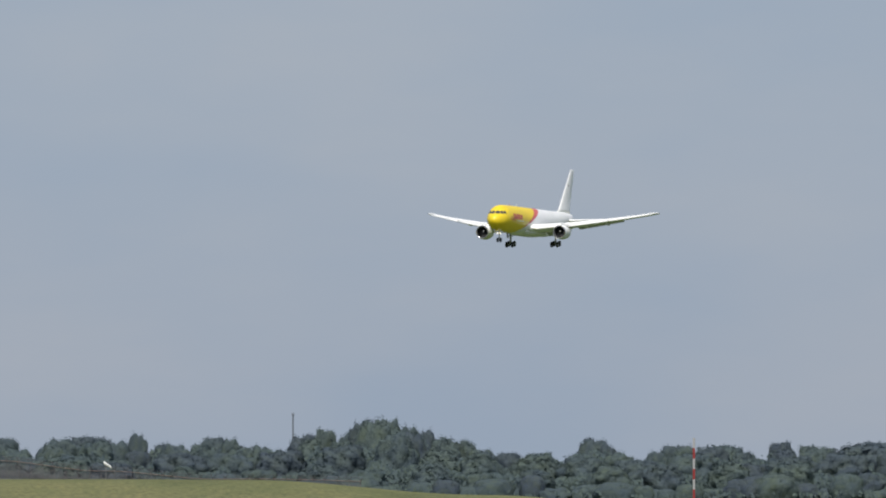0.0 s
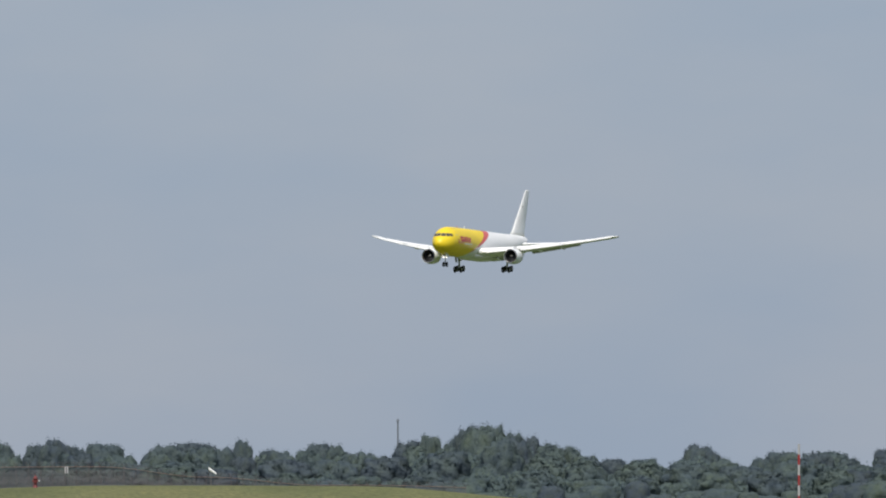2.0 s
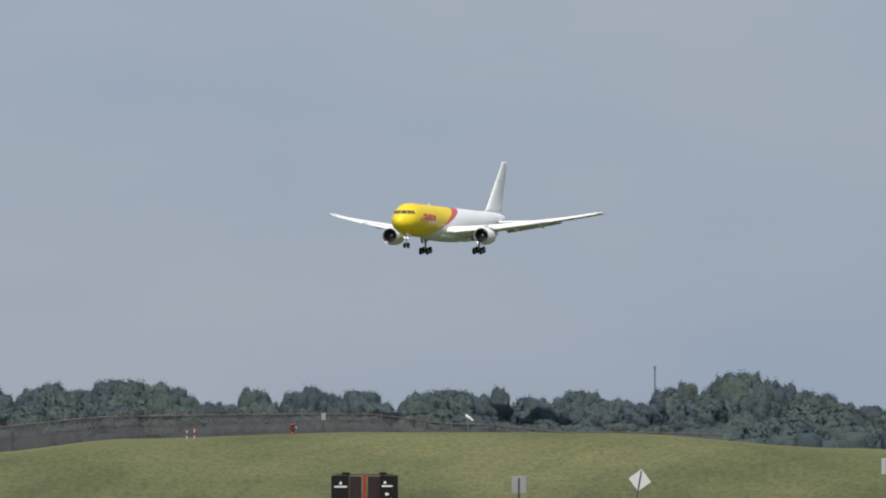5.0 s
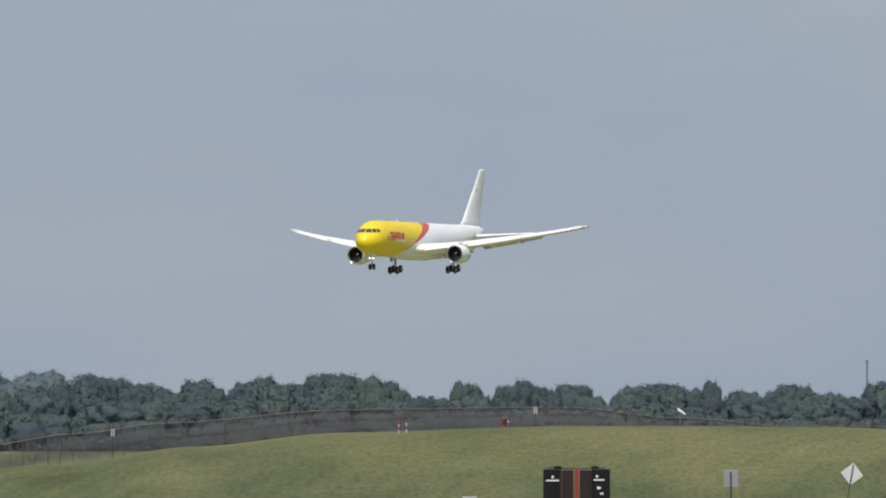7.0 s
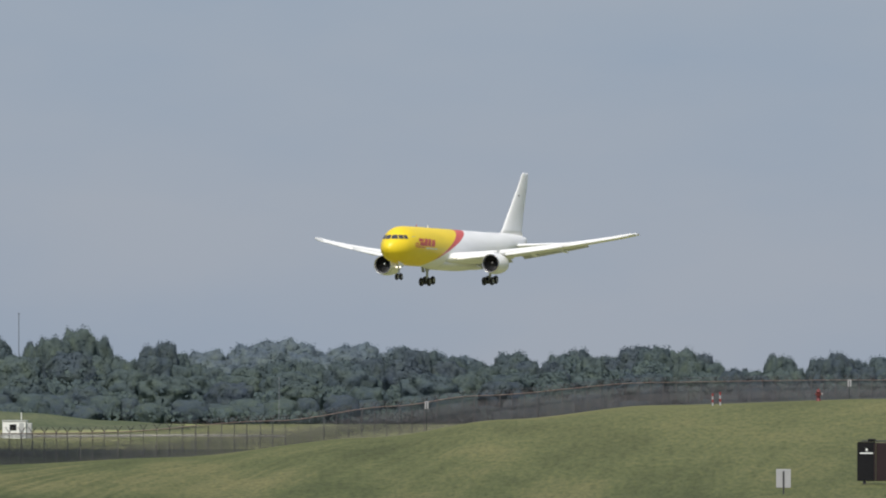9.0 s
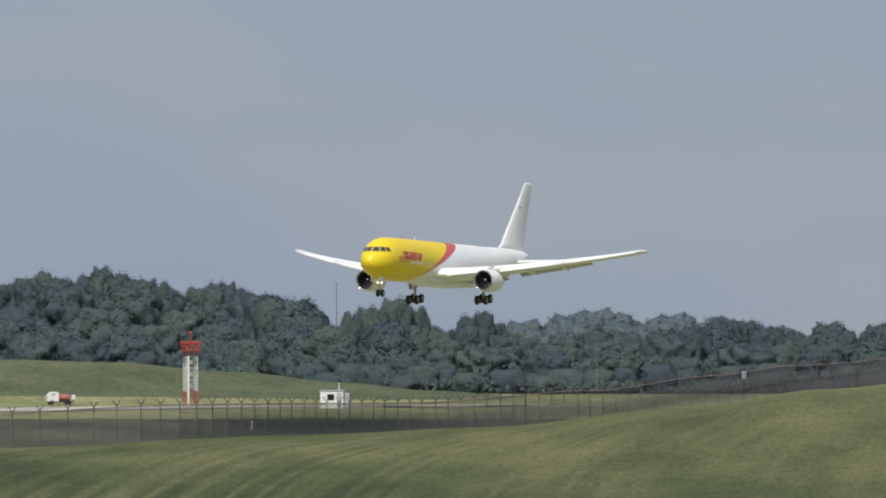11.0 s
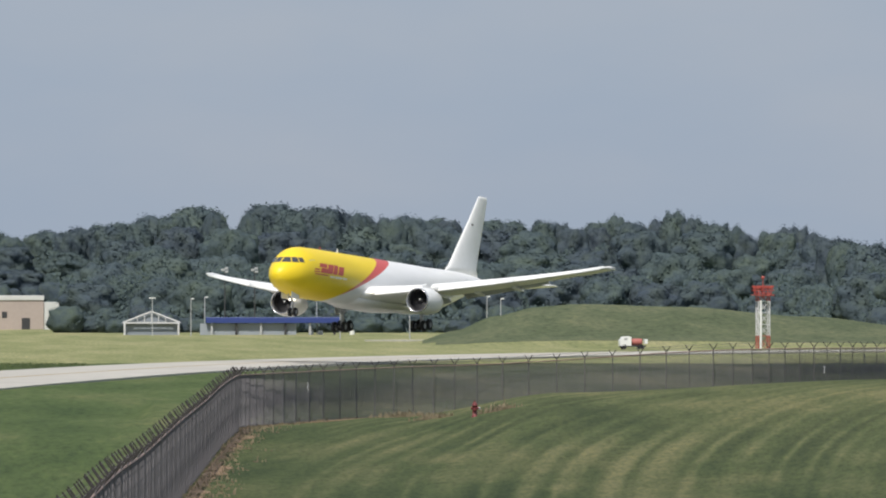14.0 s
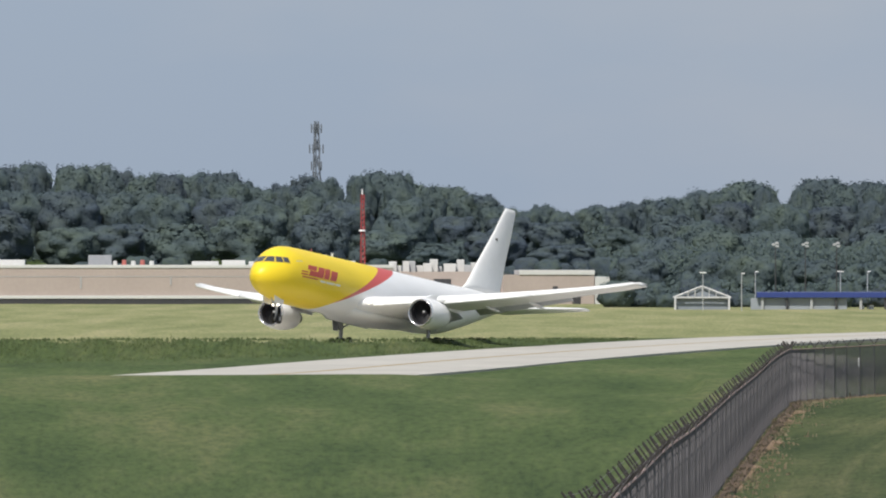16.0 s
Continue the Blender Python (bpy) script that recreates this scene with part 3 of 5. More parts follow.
def build_woods():
    rnd = random.Random(7)
    kinds = [build_tree(s, 24 + 3 * (s % 4), w, HAZE_LEAF, "dark broadleaf tree at the wood's edge, blue haze put into its leaf colour", "trees of the wood") for s, w in ((1, 10.5), (2, 12.5), (3, 9.0), (4, 11.5), (5, 13.0), (6, 8.0))]
    widths = (10.5, 12.5, 9.0, 11.5, 13.0, 8.0)
    used = set()

    def plant(b, r, top, wide):
        x, y = polar(b, r)
        z = ground_z(x, y)
        h, k = max(5.0, top - z), rnd.randrange(6)
        m = pose(x, y, z - 0.1, 0, 0, rnd.uniform(0, 360))
        t = kinds[k] if k not in used else copy_thing(kinds[k], m)
        used.add(k)
        t.matrix_basis = m @ Matrix.Diagonal((wide / widths[k], wide / widths[k], (h + 0.1) / 14, 1))

    # the trees that make the skyline, one for each crest of it
    for (b0, h0), (b, h), (b1, h1) in zip(SKYLINE, SKYLINE[1:], SKYLINE[2:]):
        r = 2085 + rnd.uniform(-14, 14) - edge_step(b)
        if h >= min(h0, h1) + 0.15 and b > -3.3:
            plant(b, r, canopy(b, r), min(17.0, max(5.0, radians(b1 - b0) * r * 0.95)))
    # the rows before them, each lower than the one behind
    for r0, gap, share, vary in ((2060, 0.2, 1.0, 0.03), (2030, 0.3, 0.9, 0.24), (1990, 0.38, 0.72, 0.4), (1800, 0.34, 0.7, 0.3), (1745, 0.34, 0.5, 0.4)):
        b = (1.02 if r0 < 1900 else -3.4) + rnd.uniform(0, gap)
        while b < (5.5 if r0 < 1900 else 17.2):
            r = r0 + rnd.uniform(-14, 14) - edge_step(b)
            wide = radians(gap) * r * rnd.uniform(1.05, 1.45)
            top = canopy(b, r, math.degrees(wide / r) * 0.32) * share * (1 - rnd.uniform(0, vary) + 0.3 * vary)
            plant(b, r, top, min(wide, 1.25 * top))
            b += gap * rnd.uniform(0.75, 1.25)

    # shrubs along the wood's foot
    shrub = build_tree(9, 30, 13.0, HAZE_LEAF, "dense dark shrub at the wood's foot, blue haze put into its leaf colour", "shrubs of the wood", 900, "shrub", 3)
    b, first = -3.4, True
    while b < 17.2:
        r = (1972 if b < 1.0 or b > 5.5 else 1722) + rnd.uniform(-7, 7) - edge_step(b)
        x, y = polar(b, r)
        m = pose(x, y, ground_z(x, y) - 1.0, 0, 0, rnd.uniform(0, 360))
        t = shrub if first else copy_thing(shrub, m)
        first = False
        wide = rnd.uniform(0.36, 0.6)
        t.matrix_basis = m @ Matrix.Diagonal((wide, wide, rnd.uniform(0.24, 0.46), 1))
        b += rnd.uniform(0.08, 0.17)

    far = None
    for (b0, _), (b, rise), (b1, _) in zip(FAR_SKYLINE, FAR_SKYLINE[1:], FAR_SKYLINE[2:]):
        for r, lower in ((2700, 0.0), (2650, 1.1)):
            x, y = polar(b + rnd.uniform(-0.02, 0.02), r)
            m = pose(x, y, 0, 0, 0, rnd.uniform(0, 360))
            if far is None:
                far = build_tree(8, 28, 13.0, FAR_HAZE_LEAF, "blue-green tree of the distant wood, depth haze painted into its leaves", "trees of the distant wood")
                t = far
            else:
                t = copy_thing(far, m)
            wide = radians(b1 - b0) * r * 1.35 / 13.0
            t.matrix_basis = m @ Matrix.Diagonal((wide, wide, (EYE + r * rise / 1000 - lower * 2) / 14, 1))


build_woods()


def build_thicket():
    """The undergrowth and the wood's dense inside, in one mass of leaf clumps."""
    rnd = random.Random(11)
    verts, faces = [], []

    def clump(p, s):
        i = len(verts)
        q = Vector((rnd.uniform(-0.9, 0.9), -1, rnd.uniform(-0.2, 1.0))).normalized().to_track_quat("Z", "Y")
        turn = rnd.uniform(0, 6.28)
        for j in range(4):
            w, o = turn + j * 1.5708, s * rnd.uniform(0.55, 1.2)
            verts.append(p + q @ Vector((math.cos(w) * o, math.sin(w) * o, rnd.uniform(-0.2, 0.2) * s)))
        faces.append((i, i + 1, i + 2, i + 3))

    for k in range(190000):
        b = rnd.uniform(-3.6, 17.4)
        row = rnd.choice((0, 1, 1, 1, 2, 2, 2, 3, 3))
        r = (1972, 2010, 2048, 2078)[row] + rnd.gauss(0, 5) - edge_step(b)
        if row < 2 and 1.0 < b < 5.6:
            r = (1728, 1770)[row] + rnd.gauss(0, 6) - 180 * step(5.3, 5.7, b)
        x, y = polar(b, r)
        z = ground_z(x, y)
        lump = min(1.0, 0.84 + 0.4 * noise.noise((b * 3.7, r * 0.02, 3.0)) + 0.2 * noise.noise((b * 11.0, r * 0.03, 7.0)))
        top = canopy(b, r, 0.05) * (0.24, 0.55, 0.78, 0.9)[row] * lump
        clump(Vector((x, y, z + (max(1.5, top - z)) * rnd.random() ** 0.6)), rnd.uniform(0.16, 0.45))
    me = bpy.data.meshes.new("thicket")
    me.from_pydata(verts, [], faces)
    me.materials.append(HAZE_LEAF)
    tagged(new("thicket", me), "dense dark undergrowth of the wood, blue haze put into its leaf colour", "undergrowth", kind="stuff")


build_thicket()

# ---- the airliner: x forward from the nose, y to port, z up from the fuselage's axis ----
HULL = [(-1.5, -0.83, -0.97, 0.05), (-1.67, -0.38, -1.43, 0.5), (-2.08, 0.09, -1.89, 1.0), (-2.67, 0.52, -2.25, 1.42), (-3.42, 1.03, -2.53, 1.8), (-4.25, 1.62, -2.75, 2.08), (-5.33, 2.07, -2.91, 2.3), (-6.83, 2.25, -3.03, 2.46),
        (-9.0, 2.29, -3.09, 2.515), (-34, 2.29, -3.09, 2.515), (-38, 2.27, -2.78, 2.45), (-42, 2.33, -1.9, 2.2), (-46, 2.34, -0.86, 1.75), (-50, 2.22, 0.22, 1.1), (-53, 1.99, 0.99, 0.5), (-53.7, 1.75, 1.3, 0.15)]


def hull_at(x):
    xs = [-h[0] for h in HULL]
    x = min(x, HULL[0][0])
    i = min(len(xs) - 2, max(0, next((k for k in range(len(xs) - 1) if -x <= xs[k + 1]), len(xs) - 2)))
    s = (-x - xs[i]) / (xs[i + 1] - xs[i])
    out = []
    for c in (1, 2, 3):
        p1, p2 = HULL[i][c], HULL[i + 1][c]
        m1 = (HULL[i + 1][c] - HULL[max(i - 1, 0)][c]) / (xs[i + 1] - xs[max(i - 1, 0)]) * (xs[i + 1] - xs[i])
        j = min(i + 2, len(xs) - 1)
        m2 = (HULL[j][c] - HULL[i][c]) / (xs[j] - xs[i]) * (xs[i + 1] - xs[i])
        if i == 0 or xs[i] in (9, 34) or xs[i + 1] in (9, 34):
            out.append(p1 + (p2 - p1) * (math.sqrt(s) * 0.35 + 0.65 * s if i == 0 else s))
        else:
            out.append((2 * s ** 3 - 3 * s * s + 1) * p1 + (s ** 3 - 2 * s * s + s) * m1 + (3 * s * s - 2 * s ** 3) * p2 + (s ** 3 - s * s) * m2)
    return out


def hull_point(x, a, out=0.0):
    """A point of the skin at station x; a in degrees from the top, positive to port."""
    top, bottom, half = hull_at(x)
    return Vector((x, (half + out) * math.sin(radians(a)), (top + bottom) / 2 + ((top - bottom) / 2 + out) * math.cos(radians(a))))


def livery():
    """Yellow nose, a slanting red wedge, and white aft, with faint dirt and panel wear."""
    m = bpy.data.materials.new("fuselage_paint")
    m.use_nodes = True
    t = m.node_tree
    l = t.links
    b = t.nodes["Principled BSDF"]
    b.inputs["Roughness"].default_value = 0.42
    tc = t.nodes.new("ShaderNodeTexCoord")
    sep = t.nodes.new("ShaderNodeSeparateXYZ")
    l.new(tc.outputs["Object"], sep.inputs[0])

    def edge(x_mid, slope):
        a = t.nodes.new("ShaderNodeMath")
        a.operation = "MULTIPLY_ADD"
        a.inputs[1].default_value, a.inputs[2].default_value = slope, -x_mid
        l.new(sep.outputs["Z"], a.inputs[0])
        c = t.nodes.new("ShaderNodeMath")
        c.operation = "ADD"
        l.new(sep.outputs["X"], c.inputs[0])
        l.new(a.outputs[0], c.inputs[1])
        g = t.nodes.new("ShaderNodeMath")
        g.operation = "GREATER_THAN"
        g.inputs[1].default_value = 0
        l.new(c.outputs[0], g.inputs[0])
        return g.outputs[0]

    dirt = node(t, "ShaderNodeTexNoise", Scale=0.6, Detail=6.0)
    stretch2 = node(t, "ShaderNodeMapping", Scale=(0.25, 1, 1))
    l.new(tc.outputs["Object"], stretch2.inputs["Vector"])
    l.new(stretch2.outputs["Vector"], dirt.inputs["Vector"])
    tint = ramp_of(t, [(0.3, (0.93, 0.93, 0.92)), (0.6, (1, 1, 1))])
    l.new(dirt.outputs["Fac"], tint.inputs["Fac"])
    m1, m2, m3 = (t.nodes.new("ShaderNodeMixRGB") for _ in range(3))
    m1.inputs[1].default_value, m1.inputs[2].default_value = (0.86, 0.86, 0.86, 1), (0.62, 0.1, 0.09, 1)
    m2.inputs[2].default_value = (0.9, 0.66, 0.02, 1)
    l.new(edge(RED_MID, RED_SLOPE), m1.inputs[0])
    l.new(m1.outputs[0], m2.inputs[1])
    l.new(edge(YELLOW_MID, YELLOW_SLOPE), m2.inputs[0])
    m3.blend_type = "MULTIPLY"
    m3.inputs[0].default_value = 1
    l.new(m2.outputs[0], m3.inputs[1])
    l.new(tint.outputs[0], m3.inputs[2])
    l.new(m3.outputs[0], b.inputs["Base Color"])
    return m


YELLOW_MID, YELLOW_SLOPE, RED_MID, RED_SLOPE = -18.9, 2.3, -20.75, 3.05
LIVERY = livery()
WING_TOP = material("wing_paint", (0.84, 0.84, 0.84), 0.4, spread=0.05, size=3)
WINDSHIELD = material("windshield_glass", (0.06, 0.062, 0.068), 0.14, spread=0.1, size=0.6)
FRAME_YELLOW = material("frame_yellow", (0.62, 0.45, 0.05), 0.4, spread=0.1, size=0.5)
WINDOW_LOW, WINDOW_HIGH = 0.42, 0.96
FLAP_GREY = material("flap_paint", (0.5, 0.51, 0.53), 0.45, spread=0.08, size=2)
LOGO_RED = material("logo_red", (0.52, 0.075, 0.045), 0.4, spread=0.04, size=1)
LETTER_PALE = material("pale_lettering", (0.75, 0.72, 0.6), 0.4, spread=0.04, size=1)
INTAKE = material("intake_lining", (0.035, 0.035, 0.04), 0.5, spread=0.2, size=0.5)
LIP = material("polished_intake_lip", (0.6, 0.6, 0.62), 0.25, metal=0.8, spread=0.05, size=1)
HOT = material("exhaust_metal", (0.2, 0.18, 0.17), 0.4, metal=0.8, spread=0.2, size=0.6)
plane_thing = thing("cargo_airplane", pose(457.3, 1812, 54.5), "white twin-engine freighter with yellow nose, red wedge and wheels down", "airplane")


def skin_patch(x0, x1, a0, a1, out, nx=6, na=6, skew=0.0):
    """A thin plate that follows the skin between two stations and two angles."""
    bm = bmesh.new()
    grids = []
    for o in (out, out - 0.03):
        grids.append([[bm.verts.new(hull_point(x0 + (x1 - x0) * i / nx + skew * j / na, a0 + (a1 - a0) * j / na, o)) for j in range(na + 1)] for i in range(nx + 1)])
    for g in grids:
        for i in range(nx):
            for j in range(na):
                bm.faces.new((g[i][j], g[i + 1][j], g[i + 1][j + 1], g[i][j + 1]))
    a, c = grids
    rim = [(i, 0) for i in range(nx)] + [(nx, j) for j in range(na)] + [(i, na) for i in range(nx, 0, -1)] + [(0, j) for j in range(na, 0, -1)]
    for p, q in zip(rim, rim[1:] + rim[:1]):
        bm.faces.new((a[p[0]][p[1]], a[q[0]][q[1]], c[q[0]][q[1]], c[p[0]][p[1]]))
    return bm


def skin_at(p, z, out):
    """The point of the nose at a height, at an angle in plan about the cockpit's middle."""
    def ring(x):
        lo, hi = 0.0, 100.0
        for _ in range(24):
            a = (lo + hi) / 2
            if Vector(hull_point(x, a, out)).z > z:
                lo = a
            else:
                hi = a
        return Vector(hull_point(x, lo, out))
    front, back = -1.6, -4.6
    for _ in range(24):
        x = (front + back) / 2
        q = ring(x)
        if q.z < z - 0.01 or math.degrees(math.atan2(abs(q.y), q.x + 4.6)) < p:
            front = x
        else:
            back = x
    return ring(back)


def glazing(side, p0, p1, z0, z1, out, n):
    """A band of the nose's skin between two angles in plan and two heights."""
    bm = bmesh.new()
    rows = []
    for j in range(4):
        rows.append([])
        for i in range(n + 1):
            q = skin_at(p0 + (p1 - p0) * i / n, z0 + (z1 - z0) * j / 3, out)
            rows[-1].append(bm.verts.new((q.x, side * abs(q.y), q.z)))
    for a, c in zip(rows, rows[1:]):
        for i in range(n):
            bm.faces.new((a[i], a[i + 1], c[i + 1], c[i]) if side < 0 else (a[i], c[i], c[i + 1], a[i + 1]))
    return bm


def wing_section(x_lead, chord, y, z, thick, droop=0.0, n=12):
    """A closed aerofoil ring in the plane of constant y."""
    pts = []
    for i in range(2 * n):
        up = i < n
        s = i / n if up else 2 - i / n
        c = 0.5 - 0.5 * math.cos(math.pi * s)
        h = 5 * thick * chord * (0.2969 * math.sqrt(c) - 0.126 * c - 0.3516 * c * c + 0.2843 * c ** 3 - 0.1036 * c ** 4)
        camber = 0.05 * chord * c * (1 - c)
        pts.append((x_lead - c * chord, y, z + camber + (h if up else -h * 0.75) - droop * c * chord))
    return pts


def wing_line(y):
    """Leading edge, chord and height of the wing at a distance from the axis."""
    lead = -18.2 - (y - 2.2) * 0.712
    trail = -29.6 if y < 7.8 else -29.6 - (y - 7.8) * 0.378
    return lead, lead - trail, -1.85 + 0.12 * (y - 2.5) + 0.002 * (y - 2.5) ** 2


def build_airplane():
    root = plane_thing
    rings = []
    stations = [-1.5, -1.52, -1.55, -1.6, -1.67, -1.78, -1.92] + [-2.1 - 0.29 * i for i in range(24)] + [-9.2 - 1.2 * i for i in range(21)] + [-34.3 - 0.65 * i for i in range(30)] + [-53.7]
    for x in stations:
        rings.append([hull_point(x, 360 * i / 48) for i in range(48)])
    fus = part("fuselage", loft(bmesh.new(), rings), LIVERY, root, "yellow and white fuselage with a red wedge", smooth=True)
    fairing = []
    for x, w, lo in ((-17, 0.6, -2.8), (-18.5, 2.0, -3.15), (-21, 2.8, -3.4), (-27, 2.85, -3.4), (-31, 2.2, -3.15), (-34, 0.7, -2.8)):
        fairing.append([(x, w * math.cos(math.pi * 2 * i / 20), -2.0 + (lo + 2.0) * (0.5 + 0.5 * math.sin(-math.pi * 2 * i / 20)) * 1.0) for i in range(20)])
    part("belly_fairing", loft(bmesh.new(), fairing), WHITE, root, smooth=True)
    for side in (1, -1):
        part("windshield_frame", glazing(side, 0, 84, WINDOW_LOW - 0.05, WINDOW_HIGH + 0.05, 0.012, 14), FRAME_YELLOW, fus, "yellow windshield frame")
        for p0, p1, rise in ((3, 30, 0.0), (35, 58, 0.0), (62, 81, 0.03)):
            part("windshield_pane", glazing(side, p0, p1, WINDOW_LOW + rise, WINDOW_HIGH - rise, 0.026, 5), WINDSHIELD, fus)
    # red mark on the port side, as plain slanted bars, with a pale line of illegible lettering beneath it
    for x0, length, a0, a1 in ((-7.2, 1.7, 69, 78.5), (-7.4, 1.7, 80, 91), (-9.2, 1.25, 69, 91), (-10.6, 1.0, 69, 91), (-11.8, 1.25, 71, 91), (-5.9, 1.1, 83, 85.5), (-5.8, 1.2, 88.5, 91), (-6.0, 2.9, 94, 96.5)):
        part("red_bar", skin_patch(x0, x0 - length, a0, a1, 0.012, 3, 5, skew=0.5 * (a1 - a0) / 19), LOGO_RED, fus, "red bar of the operator's mark")
    for x0, length in ((-9.4, 1.0), (-10.6, 1.7), (-12.5, 1.0)):
        part("lettering_bar", skin_patch(x0, x0 - length, 95, 99, 0.012, 3, 3), LETTER_PALE, fus)
    for x0 in (-5.2, -46.0):
        part("door_outline", skin_patch(x0, x0 - 1.05, 62, 63.2, 0.006, 4, 2), FLAP_GREY, fus)
    part("beacon", rod(bmesh.new(), (-12, 0, 2.2), (-12.1, 0, 2.62), 0.09, 0.03), ORANGE, fus)
    part("antenna_blade", loft(bmesh.new(), [[(-16.0, 0.04, 2.2), (-16.5, 0.04, 2.2), (-16.5, -0.04, 2.2), (-16.0, -0.04, 2.2)],
                                             [(-16.3, 0.02, 2.68), (-16.55, 0.02, 2.68), (-16.55, -0.02, 2.68), (-16.3, -0.02, 2.68)]]), WHITE, fus)
    for side in (1, -1):
        rings = []
        for y in (1.2, 2.4, 4, 6, 7.8, 10, 13, 16, 19, 21.5, 23.2, 23.7):
            lead, chord, z = wing_line(y)
            c = chord * (0.86 if y < 21 else 1.0)
            rings.append([(px, side * py, pz) for px, py, pz in wing_section(lead - (0.1 if y > 23.5 else 0), c, y, z, 0.19 - 0.001 * y, 0.065)])
        wing = part("wing", loft(bmesh.new(), rings), WING_TOP, root, smooth=True)
        for y0, y1, drop in ((2.8, 7.3, 0.45), (8.9, 17.2, 0.4)):
            rings = []
            for i in range(5):
                y = y0 + (y1 - y0) * i / 4
                lead, chord, z = wing_line(y)
                rings.append([(px, side * py, pz) for px, py, pz in wing_section(lead - chord * 0.83, chord * 0.2, y, z - 0.03 * chord, 0.13, drop)])
            part("flap", loft(bmesh.new(), rings), FLAP_GREY, wing, "grey lowered flap", smooth=True)
        for y0, y1 in ((3.4, 6.9), (8.9, 15.5), (15.6, 23.1)):
            rings = []
            for i in range(5):
                y = y0 + (y1 - y0) * i / 4
                lead, chord, z = wing_line(y)
                rings.append([(px, side * py, pz) for px, py, pz in wing_section(lead + 0.25 + 0.03 * chord, chord * 0.1 if y1 < 8 else max(1.15, chord * 0.2), y, z - (0.03 if y1 < 8 else 0.06) * chord, 0.26, -0.36)])
            part("slat", loft(bmesh.new(), rings), WHITE, wing, "white lowered slat", smooth=True)
        for y in (5.2, 10.6, 14.2):
            lead, chord, z = wing_line(y)
            x0 = lead - chord * 0.55
            prof = [(0, 0.02), (-0.6, 0.15), (-1.8, 0.2), (-2.8, 0.15), (-3.6, 0.03)]
            bm = lathe_x(bmesh.new(), prof, 10, (x0, side * y, z - 0.42))
            for v in bm.verts:
                v.co.z -= (x0 - v.co.x) * 0.07
            part("flap_track_fairing", bm, WHITE, wing, smooth=True)
        lead, chord, z = wing_line(23.7)
        part("wingtip_light", rod(bmesh.new(), (lead - 1.2, side * 23.6, z + 0.05), (lead - 1.7, side * 23.85, z + 0.05), 0.12, 0.05), GREY, wing)
        lead, chord, z = wing_line(3.1)
        bm = bmesh.new()
        bmesh.ops.create_uvsphere(bm, u_segments=10, v_segments=6, radius=0.17, matrix=Matrix.Translation((lead + 0.32, side * 3.1, z + 0.1)))
        part("landing_light", bm, LAMP, wing, "lit white landing light", smooth=True)
        # engine
        ex, ey, ez = -19.5, side * 7.93, -2.6
        outer = [(0.0, 1.18), (0.1, 1.25), (-0.02, 1.29), (-0.35, 1.36), (-1.2, 1.43), (-2.4, 1.42), (-3.5, 1.28), (-4.2, 1.12)]
        nac = part("engine", lathe_x(bmesh.new(), outer[2:] + [(-4.15, 1.06), (-3.0, 1.1)], 36, (ex, ey, ez)), WHITE, root, "white engine nacelle with a dark intake", smooth=True)
        part("intake_lip", lathe_x(bmesh.new(), [(-0.45, 1.1), (-0.1, 1.14), (0.08, 1.2), (0.06, 1.25), (-0.03, 1.292), (-0.12, 1.312)], 36, (ex, ey, ez)), LIP, nac, smooth=True)
        part("intake_duct", lathe_x(bmesh.new(), [(-0.44, 1.1), (-1.3, 1.09), (-1.32, 0.02)], 36, (ex, ey, ez)), INTAKE, nac, smooth=False)
        bm = bmesh.new()
        for i in range(28):
            w = 2 * math.pi * i / 28
            c, s = math.cos(w), math.sin(w)
            ring = []
            for rr, tw in ((0.3, 0.05), (1.07, 0.1)):
                ring.append([(ex - 1.05 + dx, ey + rr * c - dy * s, ez + rr * s + dy * c) for dx, dy in ((0.08, -tw), (0.1, -tw), (-0.08, tw), (-0.1, tw))])
            loft(bm, ring)
        part("fan", bm, DARK, nac)
        part("spinner", lathe_x(bmesh.new(), [(-0.55, 0.01), (-0.7, 0.14), (-0.95, 0.29), (-1.1, 0.31)], 20, (ex, ey, ez)), DARK, nac, smooth=True)
        part("spinner_mark", box(bmesh.new(), ex - 0.72, ex - 0.6, ey - 0.02, ey + 0.13, ez + 0.08, ez + 0.2), WHITE, nac)
        part("exhaust_nozzle", lathe_x(bmesh.new(), [(-3.4, 0.95), (-4.6, 0.82), (-5.6, 0.55), (-5.55, 0.48), (-6.4, 0.1)], 24, (ex, ey, ez)), HOT, nac, smooth=True)
        pyl = []
        for x, z0, z1, w in ((ex - 0.9, 1.36, 1.45, 0.05), (ex - 2.2, 1.2, 1.85, 0.2), (ex - 4.5, 0.7, 1.95, 0.24), (ex - 7.5, 0.7, 1.5, 0.1), (ex - 9, 0.9, 1.2, 0.03)):
            pyl.append([(x, ey - w, ez + z0), (x, ey + w, ez + z0), (x, ey + w, ez + z1), (x, ey - w, ez + z1)])
        part("pylon", loft(bmesh.new(), pyl), WHITE, nac)
        # tailplane
        rings = []
        for y, lead, c, z in ((0.8, -45.4, 6.6, 0.5), (1.6, -45.9, 6.2, 0.54), (5, -48.3, 4.5, 0.76), (8.9, -51.1, 2.5, 1.02), (9.3, -51.7, 1.6, 1.05)):
            rings.append([(px, side * py, pz) for px, py, pz in wing_section(lead, c, y, z, 0.1)])
        part("tailplane", loft(bmesh.new(), rings), WING_TOP, root, smooth=True)
        # main landing gear
        gx, gy, gz = -27.85, side * 4.65, -4.7
